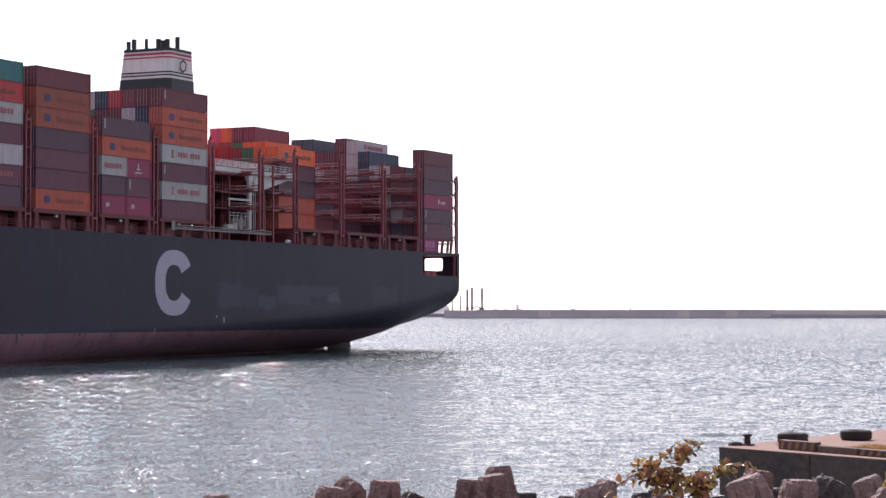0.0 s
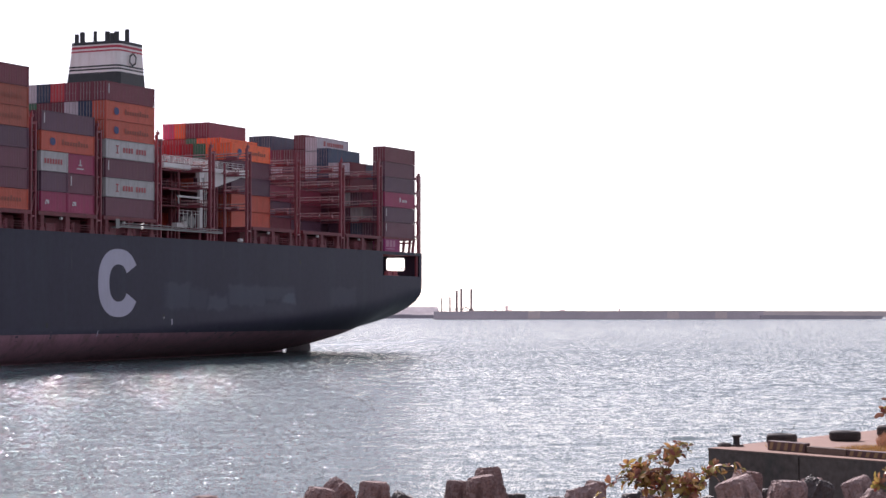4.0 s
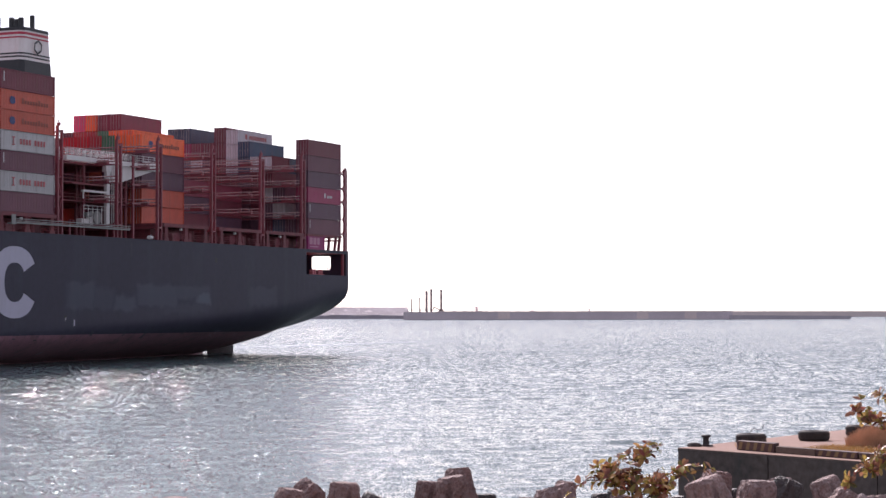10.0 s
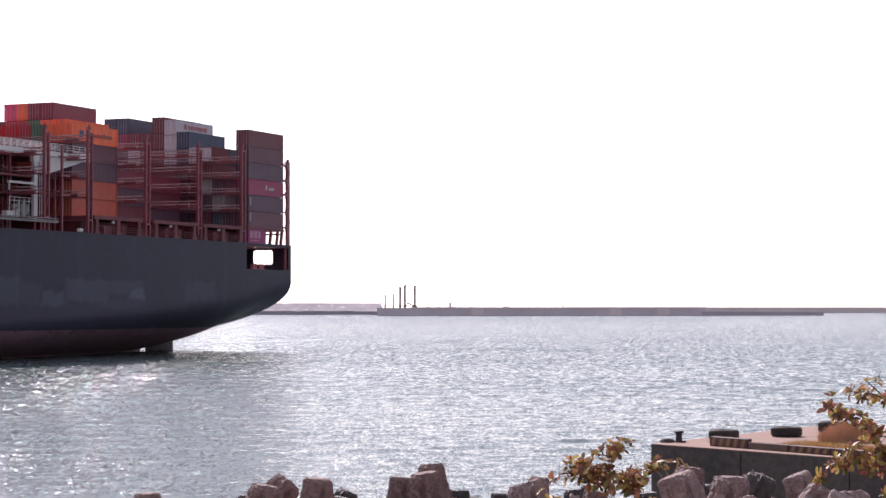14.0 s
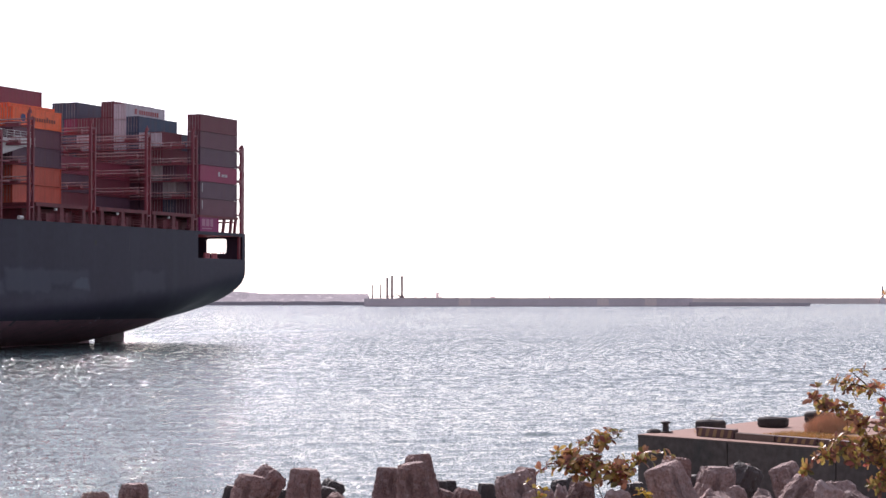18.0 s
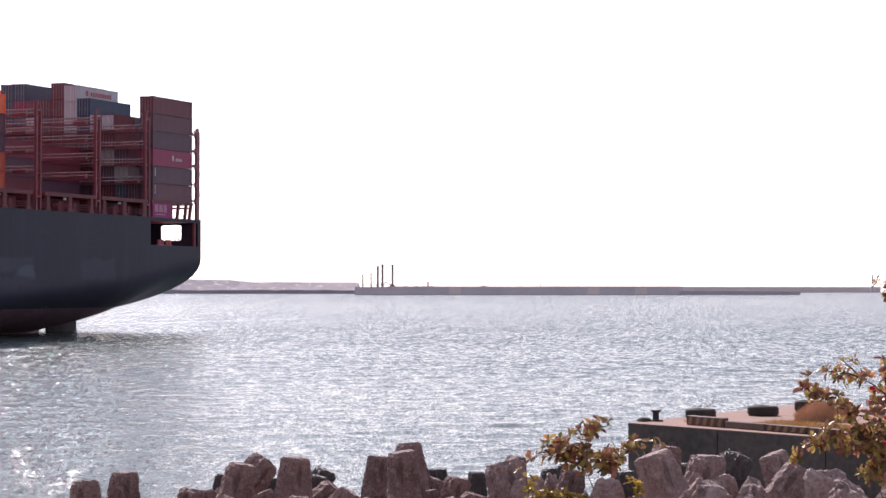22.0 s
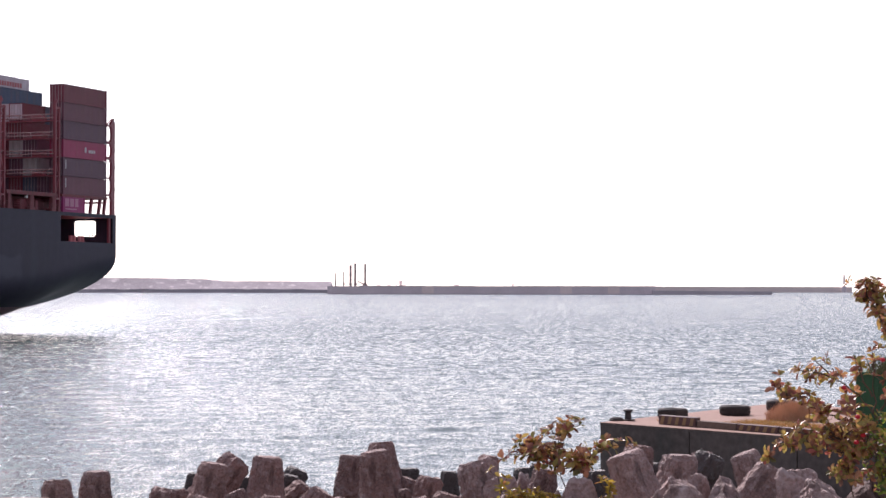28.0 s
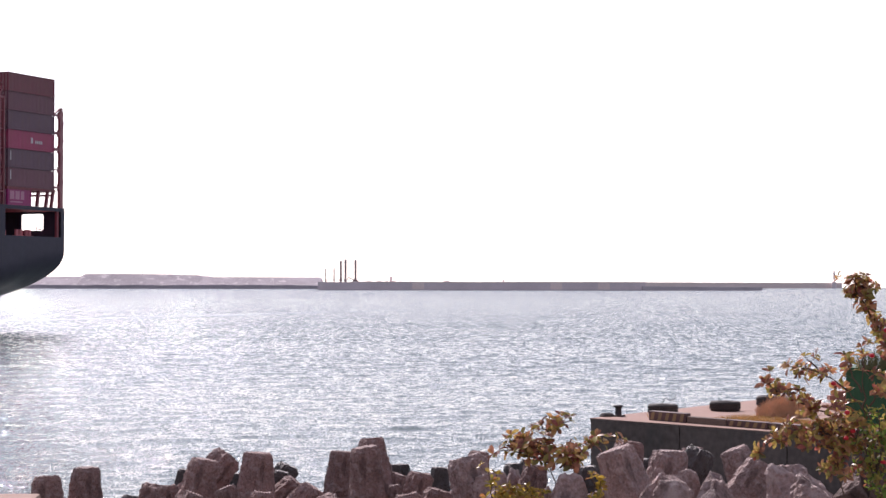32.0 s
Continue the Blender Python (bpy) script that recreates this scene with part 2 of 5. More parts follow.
# deck maroon made much lighter, in place of skylight entering the openings
MOORING = material("lightened_maroon_mooring_paint", (0.55, 0.18, 0.21), 0.6, spread=0.2, scale=0.6, dirt=RUST, dirt_amount=0.4)
# red raised in tone to stand in for light bounced off the water
BOOT = material("antifouling_paint", (0.31, 0.155, 0.195), 0.5, spread=0.25, scale=0.2, dirt=(0.05, 0.045, 0.045), dirt_amount=0.7, streak=True, bump=0.03, bump_scale=0.5)
LETTER = material("white_hull_paint", (0.46, 0.44, 0.55), 0.5, spread=0.08, scale=0.5, dirt=(0.3, 0.3, 0.33), dirt_amount=0.3, streak=True)
STEEL = material("deck_steel_maroon", (0.24, 0.056, 0.075), 0.42, spread=0.2, scale=0.5, dirt=RUST, dirt_amount=0.4, streak=True, bump=0.004)
HATCH = material("dark_maroon_hatch_paint", (0.19, 0.043, 0.054), 0.6, spread=0.3, scale=0.5, dirt=(0.04, 0.03, 0.03), dirt_amount=0.6, streak=True)
# casing maroon lightened to stand in for glare veiling the deep recess
CASING = material("lightened_maroon_casing_paint", (0.50, 0.13, 0.16), 0.55, spread=0.2, scale=0.5, dirt=RUST, dirt_amount=0.4, streak=True)
RAIL = material("rail_paint", (0.46, 0.28, 0.28), 0.2, 0.6, spread=0.2, scale=2.0, dirt=RUST, dirt_amount=0.5)
DECK = material("deck_paint", (0.24, 0.08, 0.08), 0.6, spread=0.2, scale=0.4, dirt=RUST, dirt_amount=0.5)
CREAM = material("white_ship_paint", (0.72, 0.70, 0.70), 0.42, spread=0.06, scale=0.4, dirt=(0.35, 0.25, 0.2), dirt_amount=0.25, streak=True)
BLACK = material("black_paint", (0.018, 0.019, 0.024), 0.45, spread=0.2, dirt=(0.05, 0.05, 0.05), dirt_amount=0.3)
STRIPE = material("red_stripe_paint", (0.42, 0.03, 0.06), 0.45, spread=0.1)
GALVANISED = material("galvanised_steel", (0.36, 0.31, 0.32), 0.45, 0.4, spread=0.15, dirt=RUST, dirt_amount=0.4)
ALU = material("grey_aluminium", (0.25, 0.25, 0.245), 0.5, 0.1, spread=0.1, dirt=(0.2, 0.2, 0.19), dirt_amount=0.4, streak=True)
GLOSSBLUE = material("blue_mark_paint", (0.05, 0.06, 0.17), 0.5, spread=0.08)
DIMTEXT = material("dark_mark_paint", (0.29, 0.075, 0.05), 0.5, spread=0.08)
REDTEXT = material("red_mark_paint", (0.45, 0.12, 0.13), 0.5, spread=0.08)
DIMWHITE = material("faded_pink_mark_paint", (0.50, 0.20, 0.31), 0.5, spread=0.1)
WHITETEXT = material("white_mark_paint", (0.6, 0.55, 0.58), 0.5, spread=0.08)
def rock_material(name, base, pale, dark, grime):
    """Weathered concrete or stone: patches of two tones, worn edges paled like sunlit rims, dark run-off, pits."""
    m = material(name, base, 0.82, spread=0.5, scale=1.5, dirt=pale, dirt_amount=0.75, bump=0.2, bump_scale=6, random_tint=0.16, spec=0.4, dirt_from=0.5, dirt_to=0.66)
    n, l = m.node_tree.nodes, m.node_tree.links
    b = n["Principled BSDF"]
    colour = b.inputs["Base Color"].links[0].from_socket
    tc, geo = n.new("ShaderNodeTexCoord"), n.new("ShaderNodeNewGeometry")
    for kind in ("run", "edge", "pit"):
        ramp = n.new("ShaderNodeMapRange")
        ramp.interpolation_type = "SMOOTHSTEP"
        # pale tone on convex edges paints in the sun's rim light, with some wear
        if kind == "edge":
            l.new(geo.outputs["Pointiness"], ramp.inputs["Value"])
            lo, hi, amount, tone = 0.52, 0.60, 0.75, pale
        else:
            tex, mp = n.new("ShaderNodeTexNoise"), n.new("ShaderNodeMapping")
            tex.inputs["Scale"].default_value, tex.inputs["Detail"].default_value = (1.6, 6) if kind == "run" else (6, 8)
            mp.inputs["Scale"].default_value = (2.0, 2.0, 0.5) if kind == "run" else (1, 1, 1)
            mp.inputs["Location"].default_value = (3, 7, 1)
            l.new(tc.outputs["Object"], mp.inputs["Vector"])
            l.new(mp.outputs[0], tex.inputs["Vector"])
            l.new(tex.outputs["Fac"], ramp.inputs["Value"])
            lo, hi, amount, tone = (0.52, 0.68, grime, dark) if kind == "run" else (0.56, 0.74, 0.45, dark)
        ramp.inputs["From Min"].default_value, ramp.inputs["From Max"].default_value, ramp.inputs["To Max"].default_value = lo, hi, amount
        mix = n.new("ShaderNodeMix")
        mix.data_type = "RGBA"
        l.new(ramp.outputs[0], mix.inputs["Factor"])
        l.new(colour, mix.inputs["A"])
        mix.inputs["B"].default_value = (*tone, 1)
        colour = mix.outputs["Result"]
    l.new(colour, b.inputs["Base Color"])
    return m


CONCRETE = rock_material("weathered_concrete", (0.26, 0.160, 0.145), (0.42, 0.325, 0.31), (0.085, 0.048, 0.042), 0.65)
STONE = rock_material("pale_weathered_stone", (0.31, 0.215, 0.20), (0.50, 0.40, 0.385), (0.085, 0.056, 0.052), 0.6)
# boulder stone darkened to brown, the shrub's shade put into the colour
SHADEDSTONE = rock_material("shaded_brown_stone", (0.105, 0.062, 0.054), (0.17, 0.115, 0.10), (0.045, 0.028, 0.025), 0.6)
WETROCK = material("wet_dark_concrete", (0.065, 0.05, 0.048), 0.55, spread=0.3, scale=1.6, dirt=(0.03, 0.03, 0.028), dirt_amount=0.7, bump=0.05, bump_scale=9)
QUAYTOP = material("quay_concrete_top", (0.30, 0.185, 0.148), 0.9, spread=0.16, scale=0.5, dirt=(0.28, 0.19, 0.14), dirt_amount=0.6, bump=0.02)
# quay concrete again, streaked, and darkened for the face's shade
QUAYSHADE = material("quay_concrete_shaded_side", (0.115, 0.085, 0.075), 0.85, spread=0.45, scale=0.5, dirt=(0.07, 0.065, 0.06), dirt_amount=0.7, streak=True, bump=0.03, bump_scale=4)
KERBYELLOW = material("kerb_yellow_paint", (0.25, 0.155, 0.08), 0.8, spread=0.2, dirt=(0.2, 0.13, 0.09), dirt_amount=0.7)
KERBDARK = material("kerb_dark_paint", (0.09, 0.045, 0.045), 0.7, spread=0.2, dirt=(0.2, 0.13, 0.1), dirt_amount=0.4)
KERBPLAIN = material("kerb_concrete", (0.15, 0.105, 0.085), 0.9, spread=0.25, dirt=(0.1, 0.07, 0.06), dirt_amount=0.6, bump=0.02)
RUBBER = material("tyre_rubber", (0.035, 0.027, 0.027), 0.75, spread=0.3, dirt=(0.12, 0.085, 0.07), dirt_amount=0.5, bump=0.01)
IRON = material("cast_iron", (0.035, 0.03, 0.032), 0.55, 0.3, spread=0.2, dirt=RUST, dirt_amount=0.5, bump=0.01)
DRYGRASS = material("dry_grass", (0.55, 0.34, 0.12), 0.9, spread=0.35, scale=3)
DRYBRUSH = material("dry_brush", (0.62, 0.37, 0.24), 0.9, spread=0.3, scale=3)
BARK = material("bark", (0.11, 0.075, 0.055), 0.9, spread=0.3, scale=6, bump=0.01)
BOX = material("green_painted_steel", (0.020, 0.090, 0.040), 0.7, spread=0.15, dirt=(0.02, 0.05, 0.03), dirt_amount=0.5, streak=True)
BRICKRED = material("brick_red_masonry", (0.30, 0.13, 0.10), 0.9, spread=0.2, scale=3, bump=0.02)
MOUND = material("shore_rubble", (0.16, 0.12, 0.10), 0.95, spread=0.4, scale=1.2, dirt=(0.06, 0.05, 0.045), dirt_amount=0.8, bump=0.15, bump_scale=2.5)
# far shore: distance haze is mixed into these pale mauve base colours
FARWALL = material("hazed_breakwater_concrete", (0.66, 0.57, 0.60), 0.9, spread=0.14, scale=0.05, dirt=(0.56, 0.49, 0.52), dirt_amount=0.5)
FARPALE = material("hazed_pale_concrete", (0.80, 0.67, 0.65), 0.9, spread=0.1, scale=0.05)
FARLAND = material("hazed_sandy_land", (0.36, 0.32, 0.35), 0.95, spread=0.3, scale=0.05, dirt=(0.62, 0.56, 0.58), dirt_amount=0.8, dirt_from=0.55, dirt_to=0.62)
FARDARK = material("hazed_rubble", (0.38, 0.34, 0.38), 0.95, spread=0.2, scale=0.05)
FARARM = material("hazed_low_breakwater_concrete", (0.50, 0.44, 0.48), 0.95, spread=0.2, scale=0.05)
FARSTEEL = material("hazed_pile_steel", (0.27, 0.21, 0.21), 0.7, spread=0.2, scale=0.1)
WATER, LEAF = water_material(), leaf_material()
SLICK = water_material("slick_water", ripple=0.38)
YOUNGLEAF = leaf_material("young_leaf", ((0.20, 0.18, 0.04), (0.44, 0.33, 0.05), (0.60, 0.40, 0.07), (0.48, 0.32, 0.06), (0.30, 0.22, 0.05), (0.46, 0.19, 0.08)))


# ---- mesh building ----
class Shape:
    """Collects vertices and faces for one mesh."""

    def __init__(self):
        self.v, self.f = [], []

    def face(self, pts):
        k = len(self.v)
        self.v += [tuple(p) for p in pts]
        self.f.append(tuple(range(k, k + len(pts))))
        return self

    def box(self, a, b, m=None):
        (x0, y0, z0), (x1, y1, z1) = a, b
        k = len(self.v)
        pts = [(x0, y0, z0), (x1, y0, z0), (x1, y1, z0), (x0, y1, z0), (x0, y0, z1), (x1, y0, z1), (x1, y1, z1), (x0, y1, z1)]
        self.v += [tuple(m @ Vector(p)) for p in pts] if m else pts
        self.f += [tuple(k + i for i in q) for q in ((0, 3, 2, 1), (4, 5, 6, 7), (0, 1, 5, 4), (1, 2, 6, 5), (2, 3, 7, 6), (3, 0, 4, 7))]
        return self

    def tube(self, p, q, r0, r1=None, n=8, caps=True, turn=0.0):
        p, q = Vector(p), Vector(q)
        r1 = r0 if r1 is None else r1
        m = (q - p).to_track_quat("Z", "Y").to_matrix()
        k = len(self.v)
        for c, r in ((p, r0), (q, r1)):
            for i in range(n):
                a = 2 * math.pi * i / n + turn
                self.v.append(tuple(c + m @ Vector((r * math.cos(a), r * math.sin(a), 0))))
        for i in range(n):
            j = (i + 1) % n
            self.f.append((k + i, k + j, k + n + j, k + n + i))
        if caps:
            self.f += [tuple(range(k + n - 1, k - 1, -1)), tuple(range(k + n, k + 2 * n))]
        return self

    def bar(self, p, q, w):
        """A square bar of that width."""
        return self.tube(p, q, w * 0.7071, n=4, turn=math.pi / 4)

    def lathe(self, profile, n=24, centre=(0, 0, 0)):
        k = len(self.v)
        for r, z in profile:
            for i in range(n):
                a = 2 * math.pi * i / n
                self.v.append((centre[0] + r * math.cos(a), centre[1] + r * math.sin(a), centre[2] + z))
        for s in range(len(profile) - 1):
            for i in range(n):
                j = (i + 1) % n
                self.f.append((k + s * n + i, k + s * n + j, k + (s + 1) * n + j, k + (s + 1) * n + i))
        return self

    def mesh(self, name, mat, bevel=0.0, smooth=False):
        me = bpy.data.meshes.new(name)
        me.from_pydata(self.v, [], self.f)
        if bevel:
            bm = bmesh.new()
            bm.from_mesh(me)
            bmesh.ops.remove_doubles(bm, verts=bm.verts, dist=1e-4)
            bmesh.ops.bevel(bm, geom=list(bm.edges), offset=bevel, segments=2, affect="EDGES", profile=0.6)
            bmesh.ops.recalc_face_normals(bm, faces=bm.faces)
            bm.to_mesh(me)
            bm.free()
        me.materials.append(mat)
        if smooth:
            me.shade_smooth()
        me.update()
        return me


def part(name, shape, mat, parent, label="", bevel=0.0, smooth=False):
    """One mesh object under a thing or under a part."""
    ob = new(name, shape.mesh(name, mat, bevel, smooth) if isinstance(shape, Shape) else shape)
    ob.parent = parent
    if label:
        ob["label"] = label
    return ob


def thing(name, label, category, group="", kind="", at=(0, 0, 0), turn=0.0):
    ob = new(name)
    ob.empty_display_size = 0.2
    ob.matrix_basis = pose(*at, 0, 0, turn)
    return tagged(ob, label, category, group, kind)


def lone(name, shape, mat, label, category, group="", kind="", bevel=0.0, smooth=False, at=None):
    ob = new(name, shape.mesh(name, mat, bevel, smooth))
    if at is not None:
        ob.matrix_basis = at
    return tagged(ob, label, category, group, kind)


# ---- sea ----
SWELL = 0.028       # slope of each wave train


def wave_field(gx, gy, dx, dy):
    """Offsets of a wind-driven sea, crests sharpened; trains too short for the local mesh spacing die out."""
    rng = np.random.default_rng(5)
    ox, oy, oz = np.zeros_like(gx), np.zeros_like(gx), np.zeros_like(gx)
    step = np.maximum(dx, dy)
    gust = 1.0 + 0.15 * (np.sin(gx * 0.061 + gy * 0.023 + 1) * np.sin(gy * 0.047 - gx * 0.011) + np.sin(gx * 0.021 - gy * 0.071 + 2))
    gust *= np.clip(0.5 + (gy - 70) / 300, 0.5, 1.0)          # sheltered by the rocks
    count = 54
    for k in range(count):
        lam = 0.55 * (9 / 0.55) ** ((k + rng.uniform(0, 1)) / count)
        a = math.radians(rng.normal(-75, 38))
        cx, cy, q = math.cos(a), math.sin(a), 2 * math.pi / lam
        amp = SWELL / q * np.clip(lam / step / 2 - 0.9, 0, 1) * gust * (1.0 if lam < 1.6 else (1.6 / lam) ** 0.75)
        ph = q * (cx * gx + cy * gy) + rng.uniform(0, 6.28)
        oz += amp * np.sin(ph)
        ox += 0.8 * amp * cx * np.cos(ph)
        oy += 0.8 * amp * cy * np.cos(ph)
    return ox, oy, oz


def grid_mesh(name, x, y, z, mat):
    h, w = x.shape
    me = bpy.data.meshes.new(name)
    idx = np.arange(w * h).reshape(h, w)
    quads = np.stack([idx[:-1, :-1], idx[:-1, 1:], idx[1:, 1:], idx[1:, :-1]], -1).reshape(-1)
    count = len(quads) // 4
    me.vertices.add(w * h)
    me.vertices.foreach_set("co", np.stack([x, y, z], -1).astype(np.float32).ravel())
    me.loops.add(len(quads))
    me.loops.foreach_set("vertex_index", quads.astype(np.int32))
    me.polygons.add(count)
    me.polygons.foreach_set("loop_start", (np.arange(count) * 4).astype(np.int32))
    me.polygons.foreach_set("loop_total", np.full(count, 4, dtype=np.int32))
    me.update(calc_edges=True)
    me.materials.append(mat)
    me.shade_smooth()
    return me


def build_sea():
    ys = [45.0]
    while ys[-1] < 900:
        ys.append(ys[-1] + 0.16 * (ys[-1] / 45) ** 0.86)
    while ys[-1] < 9000:
        ys.append(ys[-1] * 1.03)
    ys = np.array([-400, -150, -40, 0, 25] + ys)
    turn = np.radians(np.concatenate([[-75, -60, -45, -35, -30], np.arange(-26, 26.01, 0.09), [30, 35, 45, 60, 75]]))
    reach = np.maximum(ys, 45)[:, None]
    gx, gy = reach * np.tan(turn)[None, :], np.repeat(ys[:, None], len(turn), 1)
    dx, dy = np.repeat(reach * 0.0016, len(turn), 1), np.repeat(np.gradient(ys)[:, None], len(turn), 1)
    ox, oy, oz = wave_field(gx, gy, dx, dy)
    inner = (np.abs(turn) < 0.45)[None, :] & (ys > 46)[:, None]
    return tagged(new("water", grid_mesh("water", gx + ox * inner, gy + oy * inner, oz * inner, WATER)), "choppy grey-blue harbour water glittering in the sun", "water", kind="structure")


sea = build_sea()


def build_slick():
    """Smooth strip left on the water along the ship's track."""
    us, vs = np.arange(-40, 520, 2.0), np.arange(0, 1.01, 0.1)
    head = 1.1177
    c, s = math.cos(head), math.sin(head)
    rows = []
    for u in us:
        mid_, half = 50.5 + 1.6 * noise.noise((u * 0.02, 3, 0)), (4.2 + 2.2 * noise.noise((u * 0.035, 0, 0))) * (1 if u < 300 else max(0.05, (520 - u) / 220))
        dip = -0.3 * max(0, (u - 380) / 140)
        rows.append([(u, mid_ + half * (2 * f - 1), 0.20 + dip - 0.4 * abs(2 * f - 1) ** 2 + 0.05 * noise.noise((u * 0.4, 9 * f, 1))) for f in vs])
    q = np.array(rows)
    x, y = -120.0 + q[..., 0] * c - q[..., 1] * s, 133.0 + q[..., 0] * s + q[..., 1] * c
    ob = new("wake_slick", grid_mesh("wake_slick", x, y, q[..., 2], SLICK))
    return tagged(ob, "smooth bright strip of water along the ship's track", "wake", kind="stuff")


build_slick()

# ---- the container ship, in its own axes: u aft, v to starboard, w up from the waterline ----
MID = 24.3
DECK_W, BASE, TIER, ROW = 18.2, 20.9, 2.74, 2.42


def ship_pose(t):
    run = 2.9015 * t - 0.0306 * t * t / 32 + 0.0032 * t ** 3 / 1024
    c, s = math.cos(1.1177), math.sin(1.1177)
    k = t / 32
    old, turn = 1.1177 + 0.0036 * k, 0.0215 * k ** 1.6                    # it swings slowly about its stern corner
    x = -35.893 - run * c + 0.08 + 86 * (math.cos(old) - math.cos(old + turn))
    y = 305.877 - run * s + 0.13 + 2.66 * k - 3.15 * k * k + 86 * (math.sin(old) - math.sin(old + turn))
    return pose(x, y, 0, 0, 0, math.degrees(old + turn))


def hull_inset(u):
    """How far inboard the waterline lies of the deck's edge."""
    return float(np.interp(u, (-290, -260, -215, -150, -75, -45, -30, -13, 6, 28, 57, 76, 89), (0, 3, 6, 0.5, 0.8, 2.7, 5.3, 7.9, 10.7, 14, 19.6, 22.8, 24.3)))


def deck_edge(u):
    return float(np.interp(u, (-290, -282, -265, -240, -210), (24.2, 16, 7.5, 2, 0)))


def keel_line(u):
    """Height of the hull's underside on the centreline, aft."""
    return float(np.interp(u, (72, 75, 78, 82, 89), (0, 0.7, 1.4, 2.3, 2.5)))


def hull_v(u, w):
    """The skin's distance from the port side: flat floor rising to a round bilge, then a plumb side."""
    low = keel_line(u)
    full = float(np.interp(u, (-45, 0, 40, 65, 89), (4.6, 5.2, 6.8, 9.2, 12.2)))      # where the flare ends
    rise = float(np.interp(u, (-45, 0, 40, 89), (1.5, 2.2, 3.2, 4.0)))                            # of the floor, keel to bilge
    round_ = float(np.interp(u, (-45, 89), (2.4, 2.6)))
    a, b = 0.0, 1.0
    for _ in range(26):
        s = 0.5 * (a + b)
        if low + rise * s + (full - low - rise) * (1 - (1 - s ** round_) ** (1 / round_)) < w:
            a = s
        else:
            b = s
    return min(deck_edge(u) + hull_inset(u) * (1 - a), MID)


def hull_sheet(us, ws, skip=None, off=0.0, sides=(1, -1)):
    """A strip of the hull's skin over those stations and heights."""
    sh = Shape()
    for side in sides:
        for a, b in zip(us, us[1:]):
            for lo, hi in zip(ws, ws[1:]):
                if skip and skip(0.5 * (a + b), 0.5 * (lo + hi)):
                    continue
                q = [(a, lo), (b, lo), (b, hi), (a, hi)]
                pts = [(u, (hull_v(u, w) - off) if side == 1 else 2 * MID - hull_v(u, w) + off, w) for u, w in q]
                if max(p[1] for p in pts) - MID > -1e-6 and min(p[1] for p in pts) > MID - 1e-6 and side == 1:
                    continue
                sh.face(pts if side == 1 else pts[::-1])
    return sh


def weld(sh, name, mat, smooth=True, angle=40):
    me = sh.mesh(name, mat)
    bm = bmesh.new()
    bm.from_mesh(me)
    bmesh.ops.remove_doubles(bm, verts=bm.verts, dist=2e-3)
    bmesh.ops.dissolve_degenerate(bm, edges=bm.edges, dist=1e-4)
    bm.to_mesh(me)
    bm.free()
    if smooth:
        me.shade_smooth()
    return me


